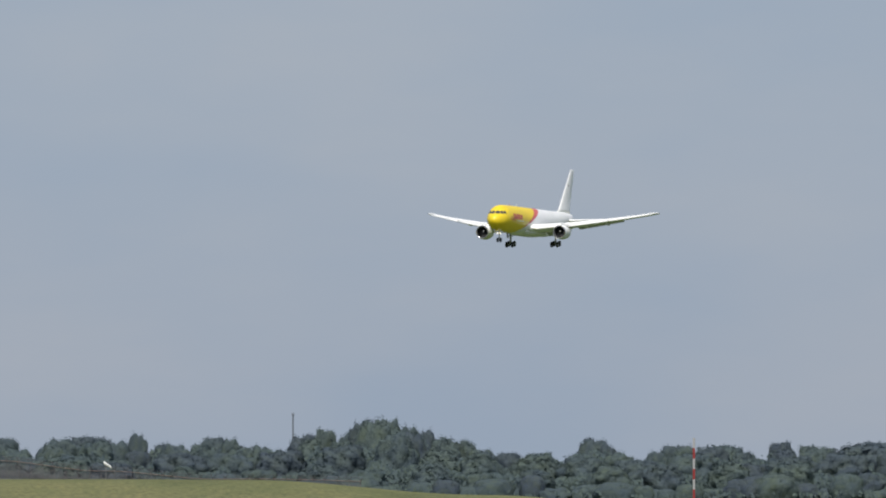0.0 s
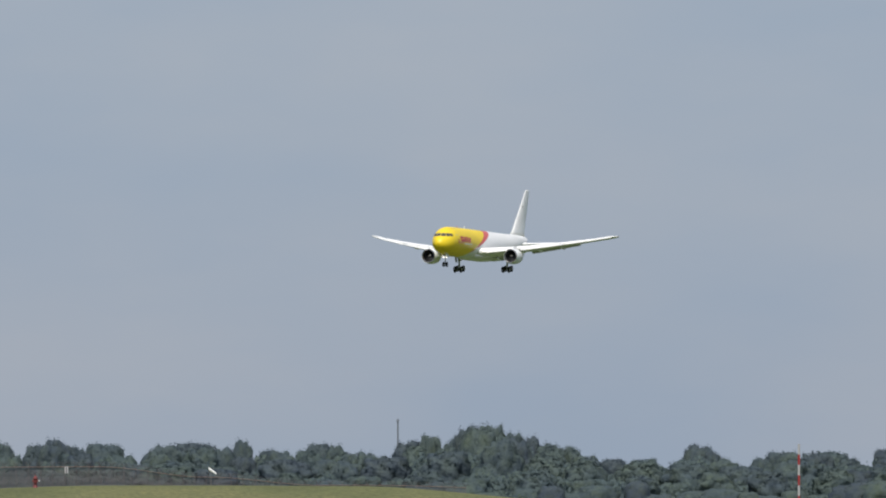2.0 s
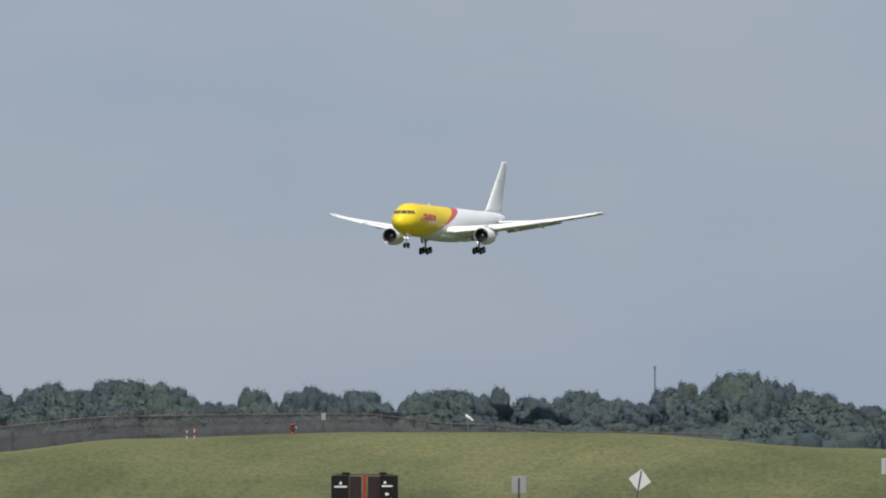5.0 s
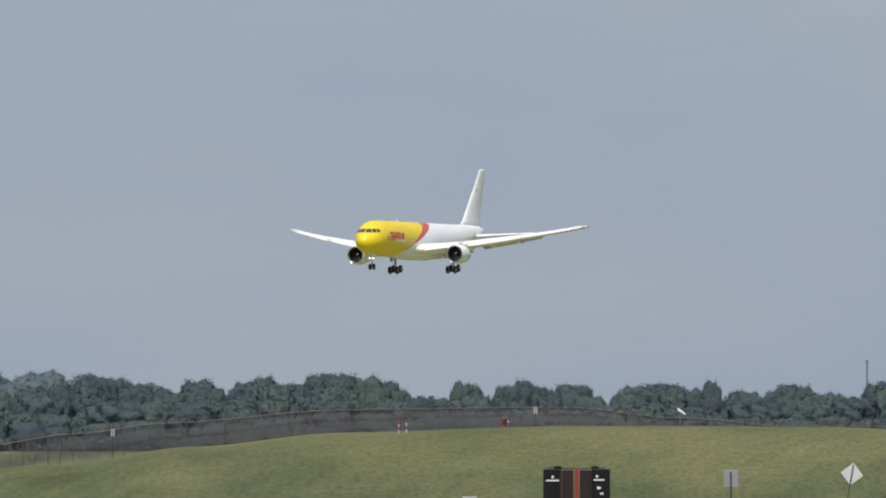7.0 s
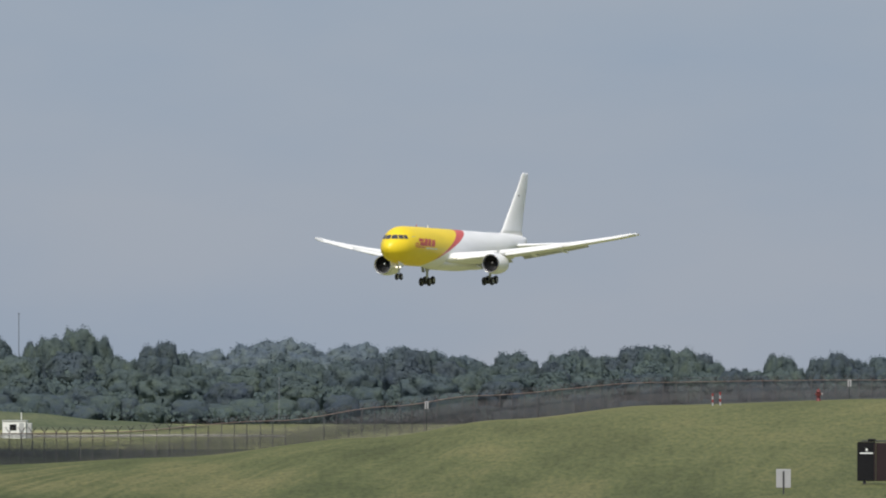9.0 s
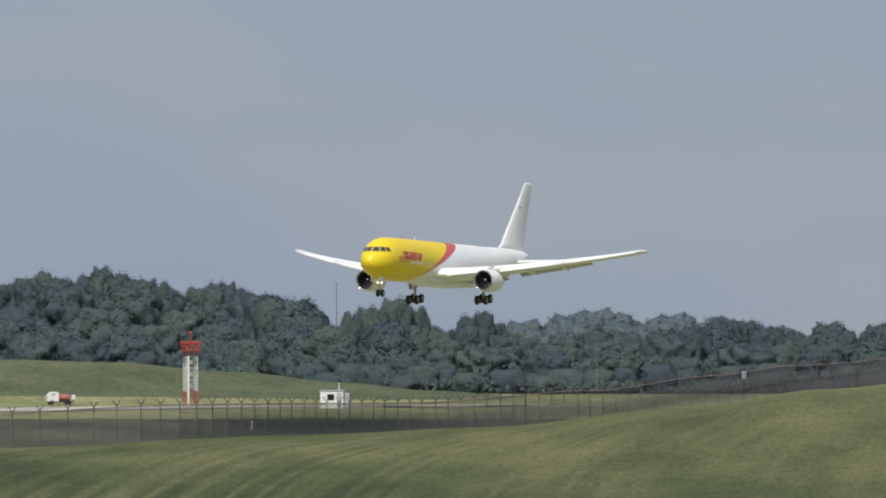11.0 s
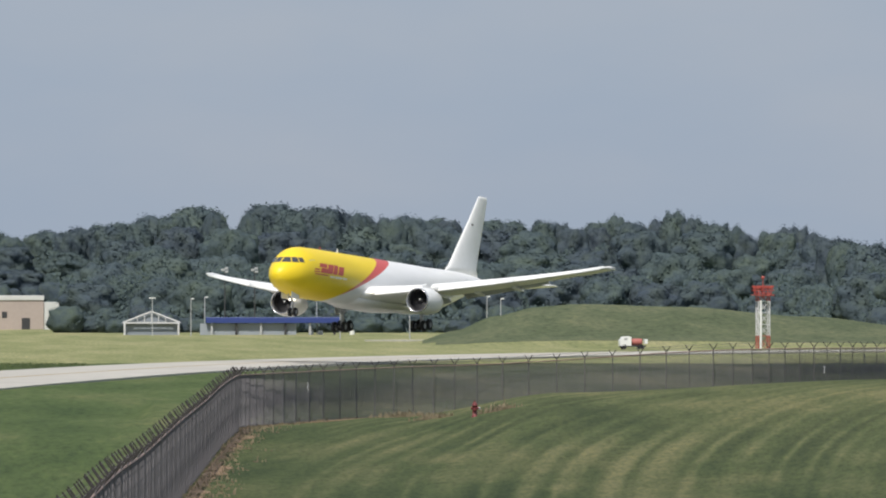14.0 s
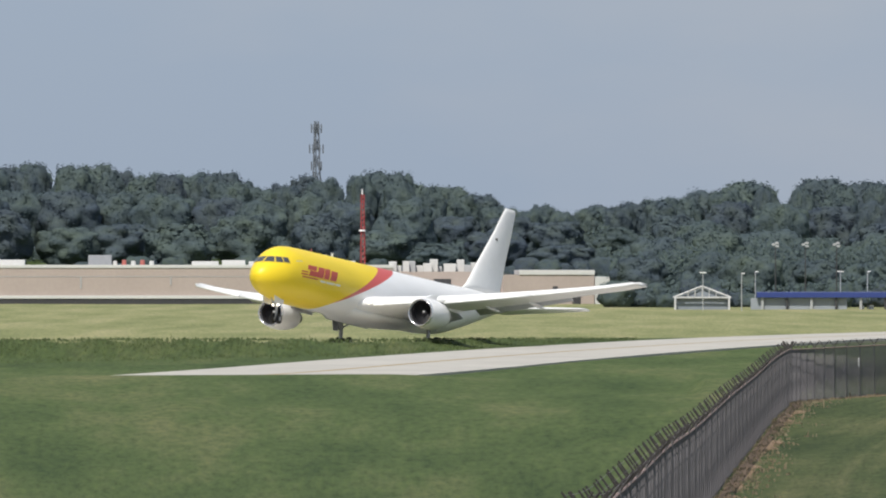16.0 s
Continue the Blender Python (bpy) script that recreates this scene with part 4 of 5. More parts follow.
        bm = rod(bmesh.new(), (gx, gy, gz), (gx, gy, -3.1), 0.18, 0.18, 12)
        rod(bm, (gx, gy, -3.3), (gx, side * 4.9, -1.7), 0.26, 0.28, 12)
        rod(bm, (gx, gy, -3.2), (gx + 0.1, side * 2.6, -2.4), 0.09, 0.09)
        rod(bm, (gx + 0.1, gy, -3.6), (gx + 1.6, side * 4.4, -2.1), 0.08, 0.08)
        rod(bm, (gx - 0.25, gy, gz + 0.15), (gx - 0.4, gy, -3.5), 0.05, 0.05)
        gear = part("main_gear", bm, GREY, root, "grey main landing gear strut")
        t = math.tan(radians(9))
        bogie = rod(bmesh.new(), (gx + 0.85, gy, gz - 0.85 * t), (gx - 0.85, gy, gz + 0.85 * t), 0.13, 0.13)
        for dx in (0.71, -0.71):
            rod(bogie, (gx + dx, gy - 0.6, gz - dx * t), (gx + dx, gy + 0.6, gz - dx * t), 0.08)
        part("bogie_beam", bogie, DARK, gear)
        for dx in (0.71, -0.71):
            for dy in (0.57, -0.57):
                wheel = [(-0.2, 0.3), (-0.21, 0.46), (-0.15, 0.56), (0.0, 0.585), (0.15, 0.56), (0.21, 0.46), (0.2, 0.3)]
                bm = lathe_x(bmesh.new(), wheel, 24)
                bm.transform(Matrix.Translation((gx + dx, gy + dy, gz - dx * t)) @ Matrix.Rotation(radians(90), 4, "Z"))
                part("tyre", bm, RUBBER, gear, smooth=True)
                bm = lathe_x(bmesh.new(), [(-0.15, 0.02), (-0.16, 0.12), (-0.12, 0.27), (-0.19, 0.31), (0.19, 0.31), (0.12, 0.27), (0.16, 0.12), (0.15, 0.02)], 16)
                bm.transform(Matrix.Translation((gx + dx, gy + dy, gz - dx * t)) @ Matrix.Rotation(radians(90), 4, "Z"))
                part("rim", bm, GREY, gear, smooth=True)
        door = bmesh.new()
        box(door, gx - 0.55, gx + 0.5, -0.04, 0.04, -0.9, 0.6, 0.03)
        door.transform(Matrix.Translation((0, side * 5.35, -2.6)) @ Matrix.Rotation(radians(side * -8), 4, "X"))
        part("gear_door", door, GREY, gear)
    # fin
    rings = []
    for z, lead, c in ((2.1, -43.3, 9.3), (2.9, -44.7, 7.5), (5.5, -47.2, 5.8), (8.5, -50.2, 3.9), (10.7, -52.2, 2.6), (11.0, -52.5, 2.1)):
        rings.append([(px, pz, z) for px, _, pz in wing_section(lead, c, 0, 0, 0.09)])
    fin = part("fin", loft(bmesh.new(), rings), WHITE, root, "white tail fin", smooth=True)
    part("flag_mark", box(bmesh.new(), -50.6, -50.25, 0.19, 0.29, 7.62, 7.84), HOT, fin)
    # nose gear
    nx, nz = -5.6, -4.65
    bm = rod(bmesh.new(), (nx, 0, nz), (nx, 0, -2.8), 0.1, 0.12, 12)
    rod(bm, (nx + 0.1, 0, -3.6), (nx + 1.5, 0, -2.5), 0.06)
    rod(bm, (nx, -0.35, nz), (nx, 0.35, nz), 0.07)
    gear = part("nose_gear", bm, GREY, root, "grey nose gear strut with lit lamps")
    for dy in (0.3, -0.3):
        bm = lathe_x(bmesh.new(), [(-0.15, 0.22), (-0.16, 0.36), (-0.1, 0.45), (0, 0.47), (0.1, 0.45), (0.16, 0.36), (0.15, 0.22)], 22)
        bm.transform(Matrix.Translation((nx, dy, nz)) @ Matrix.Rotation(radians(90), 4, "Z"))
        part("tyre", bm, RUBBER, gear, smooth=True)
        bm = lathe_x(bmesh.new(), [(-0.12, 0.02), (-0.08, 0.2), (-0.14, 0.23), (0.14, 0.23), (0.08, 0.2), (0.12, 0.02)], 14)
        bm.transform(Matrix.Translation((nx, dy, nz)) @ Matrix.Rotation(radians(90), 4, "Z"))
        part("rim", bm, GREY, gear, smooth=True)
        bm = bmesh.new()
        bmesh.ops.create_uvsphere(bm, u_segments=10, v_segments=6, radius=0.13, matrix=Matrix.Translation((nx + 0.2, dy * 0.85, -3.35)))
        part("taxi_light", bm, LAMP, gear, "lit white nose gear light", smooth=True)
        bm = box(bmesh.new(), nx - 0.2, nx + 1.6, dy * 2.0 - 0.03, dy * 2.0 + 0.03, -3.3, -2.55, 0.02)
        part("gear_door", bm, WHITE, gear)


build_airplane()

# ---- perimeter fence ----
FENCE_STEEL = material("weathered_fence_steel", (0.15, 0.14, 0.15), 0.75, metal=0.0, spread=0.2, size=0.8)
POST_STEEL = material("dull_post_steel", (0.16, 0.148, 0.152), 0.6, metal=0.2, spread=0.2, size=0.8)
ARM_STEEL = material("rusty_arm_steel", (0.04, 0.034, 0.033), 0.7, spread=0.2, size=0.5)
RAIL_STEEL = material("rust_tinged_rail", (0.34, 0.23, 0.195), 0.6, metal=0.1, spread=0.2, size=1.5)
FENCE_LINE = curve_pts([polar(b, r) for b, r in ((0.8, 150), (1.17, 196), (1.44, 255), (1.72, 330), (1.894, 395), (2.05, 455), (2.2, 500), (3.32, 535), (5.13, 568),
                                              (6.6, 625), (8.3, 690), (9.85, 750), (11.85, 830), (13.4, 890))], 7)
PITCH = 3.05


def build_fence():
    fence = thing("chain_link_fence", Matrix(), "weathered steel chain-link fence with barbed-wire arms", "fence")
    # places of the posts, evenly along the line
    posts, rest = [], 0.0
    for (ax, ay), (bx, by) in zip(FENCE_LINE, FENCE_LINE[1:]):
        d = math.hypot(bx - ax, by - ay)
        s = rest
        while s < d:
            posts.append((ax + (bx - ax) * s / d, ay + (by - ay) * s / d))
            s += PITCH
        rest = s - d
    spots = [Vector((x, y, ground_z(x, y))) for x, y in posts]
    bm = rod(bmesh.new(), (0, 0, -0.4), (0, 0, 2.8), 0.032, 0.032, 8)
    plain = len(bm.faces)
    rod(bm, (0, 0, 2.75), (0, -0.25, 3.1), 0.028, 0.02, 6)
    rod(bm, (0, 0, 2.75), (0, 0.25, 3.1), 0.028, 0.02, 6)
    for f in list(bm.faces)[plain:]:
        f.material_index = 1
    first = part("post", bm, [POST_STEEL, ARM_STEEL], fence)
    # one bay of mesh: close upright wires, crossing wires and a top rail, with strands of barbed wire above
    bm = bmesh.new()
    n = 64
    for i in range(n):
        x = (i + 0.5) / n * PITCH
        lean = 0.03 if i % 2 else -0.03
        w = 0.0043
        loft(bm, [[(x - w + lean * k, -w, z), (x + w + lean * k, -w, z), (x + w + lean * k, w, z), (x - w + lean * k, w, z)] for z, k in ((0.04, -1), (2.68, 1))], close_ends=False)
    rod(bm, (0, 0, 0.06), (PITCH, 0, 0.06), 0.012, n=5)
    for dy, z in ((-0.22, 3.05), (-0.11, 2.9), (0.22, 3.05), (0.11, 2.9)):
        rod(bm, (0, dy, z), (PITCH, dy, z), 0.005, n=4)
    bay = part("mesh_bay", bm, FENCE_STEEL, fence)
    rail = part("top_rail", rod(bmesh.new(), (0, 0, 2.7), (PITCH, 0, 2.7), 0.032, n=6), RAIL_STEEL, fence)
    for i, p in enumerate(spots):
        d = (spots[min(i + 1, len(spots) - 1)] - spots[max(i - 1, 0)])
        turn = math.degrees(math.atan2(d.y, d.x))
        m = pose(p.x, p.y, p.z, 0.6 * math.sin(i * 2.3), 0.8 * math.sin(i * 1.7), turn)
        o = first if i == 0 else copy_thing(first, m)
        o.matrix_basis = m
        if i + 1 < len(spots):
            e = spots[i + 1] - p
            flat = math.hypot(e.x, e.y)
            m = pose(p.x, p.y, p.z, 0, -math.degrees(math.atan2(e.z, flat)), math.degrees(math.atan2(e.y, e.x)))
            o = bay if i == 0 else copy_thing(bay, m)
            o.matrix_basis = m @ Matrix.Diagonal((e.length / PITCH, 1, 1, 1))
            o = rail if i == 0 else copy_thing(rail, m)
            o.matrix_basis = m @ Matrix.Diagonal((e.length / PITCH, 1, 1, 1))
    return fence


build_fence()


def build_soil():
    """Bare reddish soil along the foot of the near fence, with a ragged edge."""
    soil = material("bare_soil", (0.23, 0.15, 0.085), 0.95, spread=0.3, size=1.5, bump=0.3)
    rings = []
    line = FENCE_LINE[4:58]
    for i in range(len(line) - 1):
        for k in range(6):
            s = k / 6
            p = Vector(line[i]).lerp(Vector(line[i + 1]), s)
            d = (Vector(line[i + 1]) - Vector(line[i])).normalized()
            side = Vector((d.y, -d.x))
            wide = max(0.12, 0.5 + 0.8 * noise.noise((p.x * 0.35, p.y * 0.16, 2.0)))
            ring = []
            for o, drop in ((0.08, 0.3), (0.12, -0.03), (0.12 + wide * 0.5, -0.05), (0.12 + wide, -0.02), (0.16 + wide, 0.3)):
                q = p + side * o
                ring.append((q.x, q.y, ground_z(q.x, q.y) - drop))
            rings.append(ring)
    ob = part("soil", loft(bmesh.new(), rings, wrap=False), soil)
    tagged(ob, "bare reddish soil along the foot of the fence", "ground", kind="structure")


build_soil()


# ---- tufts: dry grass along the fence, tall weeds on the rise ----
STRAW = material("dry_grass", (0.22, 0.18, 0.115), 0.95, spread=0.25, size=2)
WEED_STALK = material("weed_stalks", (0.085, 0.115, 0.042), 0.95, spread=0.35, size=3)


def tufts(name, spots, mat, low, high, seed, label, category, blades=7):
    rnd = random.Random(seed)
    verts, faces = [], []
    for x, y in spots:
        z = ground_z(x, y)
        for _ in range(blades):
            px, py, h = x + rnd.gauss(0, 0.25), y + rnd.gauss(0, 0.25), low + (high - low) * rnd.random() ** 2 * (2.4 if rnd.random() < 0.03 else 1)
            a, w, lean = rnd.uniform(0, 3.14), rnd.uniform(0.02, 0.06), rnd.uniform(-0.3, 0.3) * h
            dx, dy = math.cos(a) * w, math.sin(a) * w
            i = len(verts)
            verts += [(px - dx, py - dy, z - 0.05), (px + dx, py + dy, z - 0.05), (px + dx * 0.8 + lean * 0.4, py + dy, z + h * 0.6), (px - dx * 0.8 + lean * 0.4, py - dy, z + h * 0.6), (px + lean, py + lean, z + h)]
            faces += [(i, i + 1, i + 2, i + 3), (i + 3, i + 2, i + 4)]
    me = bpy.data.meshes.new(name)
    me.from_pydata(verts, [], faces)
    me.materials.append(mat)
    return tagged(new(name, me), label, category, kind="stuff")


def build_tufts():
    rnd = random.Random(21)
    spots = []
    for (ax, ay), (bx, by) in zip(FENCE_LINE[:56], FENCE_LINE[1:56]):
        d = math.hypot(bx - ax, by - ay)
        for _ in range(int(d * 1.6)):
            s = rnd.random()
            spots.append((ax + (bx - ax) * s + abs(rnd.gauss(0, 0.7)) * (by - ay) / d, ay + (by - ay) * s - abs(rnd.gauss(0, 0.7)) * (bx - ax) / d))
    tufts("dry_grass", spots, STRAW, 0.04, 0.16, 3, "pale dry grass along the foot of the fence", "grass")
    for b, r, n in ((3.02, 470, 18), (3.6, 438, 8), (3.22, 452, 14)):
        tufts("dry_grass", [(x + rnd.gauss(0, 0.5), y + rnd.gauss(0, 1)) for x, y in [polar(b, r)] * n], STRAW, 0.1, 0.32, int(b * 100), "tuft of tall dry straw by the fence", "grass", 18)
    spots = []
    for _ in range(3600):
        b = rnd.uniform(-3.2, 1.15)
        spots.append(polar(b, glide(WEED_B, WEED_R, b) + rnd.gauss(-6, 9)))
    tufts("tall_weeds", spots, WEED_STALK, 0.03, 0.24, 5, "dark green tall weeds on the rise before the runway", "weeds", blades=4)


build_tufts()

# ---- things on the airfield ----
STEEL_DARK = material("dull_steel", (0.15, 0.17, 0.2), 0.6, spread=0.15, size=1)


def spot(b, r, lift=0.0):
    x, y = polar(b, r)
    return x, y, ground_z(x, y) + lift


def facing(b, r, turn=0.0, lift=0.0):
    """A pose on the ground whose -y side faces the tripod."""
    x, y, z = spot(b, r, lift)
    return pose(x, y, z, 0, 0, -b + turn)


def ball(bm, c, r, n=8):
    bmesh.ops.create_uvsphere(bm, u_segments=n, v_segments=max(4, n // 2 + 1), radius=r, matrix=Matrix.Translation(c))
    return bm


HYDRANT_RED = material("dark_hydrant_red", (0.15, 0.026, 0.026), 0.5, spread=0.15, size=0.5)
DULL_WHITE = material("weathered_white_plate", (0.4, 0.4, 0.41), 0.6, spread=0.1, size=0.5)


def build_hydrant(b, r, label, s=1.0):
    h = thing("fire_hydrant", facing(b, r), label, "hydrant", "hydrants")
    bm = bmesh.new()
    prof = [(-0.1, 0.16), (0.04, 0.17), (0.05, 0.12), (0.52, 0.12), (0.53, 0.15), (0.58, 0.15), (0.6, 0.12), (0.7, 0.08), (0.74, 0.02)]
    lathe_x(bm, [(x * s, q * s) for x, q in prof], 16)
    bm.transform(Matrix.Rotation(radians(-90), 4, "Y"))
    part("barrel", bm, HYDRANT_RED, h, smooth=True)
    bm = rod(bmesh.new(), (0, 0, 0.72 * s), (0, 0, 0.8 * s), 0.035 * s, 0.03 * s, 5)
    part("top_nut", bm, HYDRANT_RED, h)
    for x0, x1 in ((0.1, 0.22), (-0.1, -0.2)):
        part("side_outlet", rod(bmesh.new(), (x0 * s, 0, 0.42 * s), (x1 * s, 0, 0.42 * s), 0.065 * s, 0.07 * s, 10), HYDRANT_RED, h)
    part("outlet_cap", rod(bmesh.new(), (0.22 * s, 0, 0.42 * s), (0.27 * s, -0.02, 0.42 * s), 0.075 * s, 0.06 * s, 10), DULL_WHITE, h, "white outlet cap")
    part("front_outlet", rod(bmesh.new(), (0, -0.1 * s, 0.38 * s), (0, -0.22 * s, 0.38 * s), 0.085 * s, 0.09 * s, 10), HYDRANT_RED, h)
    return h


build_hydrant(3.472, 436, "red fire hydrant with a white cap in mown grass", 0.92)
build_hydrant(10.825, 478, "red fire hydrant on the crest of the knoll", 0.8)


def build_banded_post(name, b, r, height, width, bands, label, category, group="", first_red=True, lift=0.0):
    t = thing(name, facing(b, r, 0, lift), label, category, group)
    for i in range(bands):
        z0, z1 = height * i / bands, height * (i + 1) / bands
        z0 = -0.3 if i == 0 else z0
        red = (bands - 1 - i) % 2 == (0 if first_red else 1)
        part("band", rod(bmesh.new(), (0, 0, z0), (0, 0, z1), width / 2, width / 2, 10), RED if red else DULL_WHITE, t, "red band" if red else "white band")
    return t


build_banded_post("marker_post", 10.195, 474, 0.6, 0.085, 4, "short red and white marker post on the knoll", "post", "knoll marker posts")
build_banded_post("marker_post", 10.24, 475, 0.66, 0.085, 4, "short red and white marker post on the knoll", "post", "knoll marker posts")
build_banded_post("striped_mast", 15.375, 560, 4.2, 0.14, 7, "slender red and white striped mast", "mast", first_red=False)


def build_white_post(b, r, height=0.85, width=0.2):
    t = thing("white_marker", facing(b, r), "short white marker board on the grass", "marker", "white markers")
    part("board", box(bmesh.new(), -width / 2, width / 2, -0.02, 0.02, 0.1, height, 0.01), WHITE, t)
    part("stake", rod(bmesh.new(), (0, 0.035, -0.3), (0, 0.035, height * 0.7), 0.025, n=6), STEEL, t)


for b, r, h in ((5.555, 905, 0.85), (2.48, 745, 0.8)):
    build_white_post(b, r, h)


def build_black_board():
    t = thing("black_signboard", facing(11.255, 330, 6), "pair of black panels with red centre post and small white markings", "signboard")
    part("panel", box(bmesh.new(), -1.15, -0.52, -0.05, 0.06, 0.12, 1.46, 0.02), BLACK, t)
    part("panel", box(bmesh.new(), 0.52, 1.15, -0.05, 0.06, 0.12, 1.46, 0.02), BLACK, t)
    dark_red = material("dark_red_panel", (0.024, 0.01, 0.012), 0.5, spread=0.2, size=0.4)
    part("inner_panel", box(bmesh.new(), -0.5, -0.11, 0.0, 0.08, 0.12, 1.44, 0.02), dark_red, t, "dark red inner panel")
    part("inner_panel", box(bmesh.new(), 0.11, 0.5, 0.0, 0.08, 0.12, 1.44, 0.02), dark_red, t, "dark red inner panel")
    part("centre_post", box(bmesh.new(), -0.06, 0.06, -0.08, 0.08, -0.3, 1.5, 0.02), RED, t, "red centre post")
    for x in (-0.58, 0.46):
        part("edge_strip", box(bmesh.new(), x, x + 0.05, -0.085, -0.052, 0.14, 1.42), dark_red, t)
    part("top_rail", box(bmesh.new(), -1.0, 1.0, 0.0, 0.1, 1.47, 1.52, 0.01), DARK, t)
    for x in (-0.78, 0.5):
        part("hinge", box(bmesh.new(), x, x + 0.26, -0.07, 0.09, 1.47, 1.57, 0.02), BLACK, t)
    for x0, x1, z0, z1 in ((-0.87, -0.8, 1.15, 1.24), (-1.06, -0.62, 1.05, 1.1), (0.66, 0.73, 1.17, 1.26), (0.58, 0.95, 1.07, 1.12), (0.7, 0.82, 0.78, 0.86), (0.8, 0.92, 0.6, 0.66)):
        part("marking_bar", box(bmesh.new(), x0, x1, -0.062, -0.052, z0, z1), WHITE, t, "small white marking")
    for x in (-0.9, 0.9):
        part("leg", box(bmesh.new(), x - 0.05, x + 0.05, 0.0, 0.08, -0.4, 0.12), DARK, t)


build_black_board()


PALE_BOARD = material("pale_board", (0.6, 0.6, 0.61), 0.6, spread=0.1, size=0.5)


def build_diamond(b, r, z_mid, label, lean=0.0):
    t = thing("diamond_sign", facing(b, r), label, "sign", "diamond signs")
    s = 0.39
    bm = loft(bmesh.new(), [[(s, y, z_mid), (0, y, z_mid + s), (-s, y, z_mid), (0, y, z_mid - s)] for y in (-0.012, 0.012)])
    bm.transform(Matrix.Translation((0, 0, z_mid)) @ Matrix.Rotation(radians(lean), 4, "Y") @ Matrix.Translation((0, 0, -z_mid)))
    part("board", bm, PALE_BOARD, t, "white back of a diamond board")
    k = math.tan(radians(lean))
    part("stake", rod(bmesh.new(), (-k * (z_mid + 0.3) - 0.03, -0.04, -0.3), (k * 0.33, -0.04, z_mid + 0.33), 0.022, n=6), DARK, t, "dark leaning stake")


def build_plate(b, r, z_mid, w, h, label, mat=None):
    t = thing("sign_plate", facing(b, r), label, "sign", "sign plates")
    part("board", box(bmesh.new(), -w / 2, w / 2, -0.012, 0.012, z_mid - h / 2, z_mid + h / 2, 0.01), mat or DULL_WHITE, t)
    part("stake", rod(bmesh.new(), (0, -0.035, -0.3), (0, -0.035, z_mid + h * 0.38), 0.03, n=6), DARK, t, "dark stake")


DULL = material("dull_grey_plate", (0.27, 0.27, 0.29), 0.6, spread=0.1, size=0.4)


def aim_height(r, down, b):
    """Height above the ground, at r metres, of the line that falls so many degrees below the level of the eye."""
    return EYE - r * math.tan(radians(down)) - spot(b, r)[2]


build_diamond(12.895, 330, aim_height(330, 0.4415, 12.895), "white diamond sign on a leaning dark stake", 9)
build_diamond(15.27, 330, aim_height(330, 0.37, 15.27), "white diamond sign on a stake in the grass", 0)
build_plate(12.174, 330, aim_height(330, 0.468, 12.174), 0.5, 0.58, "dull grey sign plate on a stake", DULL)
build_plate(10.617, 320, aim_height(320, 0.631, 10.617), 0.49, 0.62, "white sign plate with a dark stake")
build_plate(11.01, 792, aim_height(792, 0.064, 11.01), 0.3, 0.55, "small white sign plate by the fence")
build_plate(8.49, 693, aim_height(693, 0.195, 8.49), 0.26, 0.55, "small white sign plate by the fence")
build_plate(14.367, 330, aim_height(330, 0.359, 14.367), 0.38, 0.55, "small white sign plate with a dark stake")


def build_windsock():
    b, r = 11.87, 690
    top = aim_height(r, 0.072, b)
    t = thing("windsock", facing(b, r), "small white windsock on a thin pole behind the fence", "windsock")
    part("pole", rod(bmesh.new(), (0, 0, -0.3), (0, 0, top + 0.2), 0.02, n=6), STEEL, t)
    bm = bmesh.new()
    loft(bm, [[(x, q * math.cos(i * 0.7854), z + q * math.sin(i * 0.7854)) for i in range(8)] for x, z, q in ((-0.16, top + 0.18, 0.13), (0.12, top + 0.02, 0.11), (0.4, top - 0.18, 0.07))])
    part("sock", bm, WHITE, t, "white sock")


build_windsock()


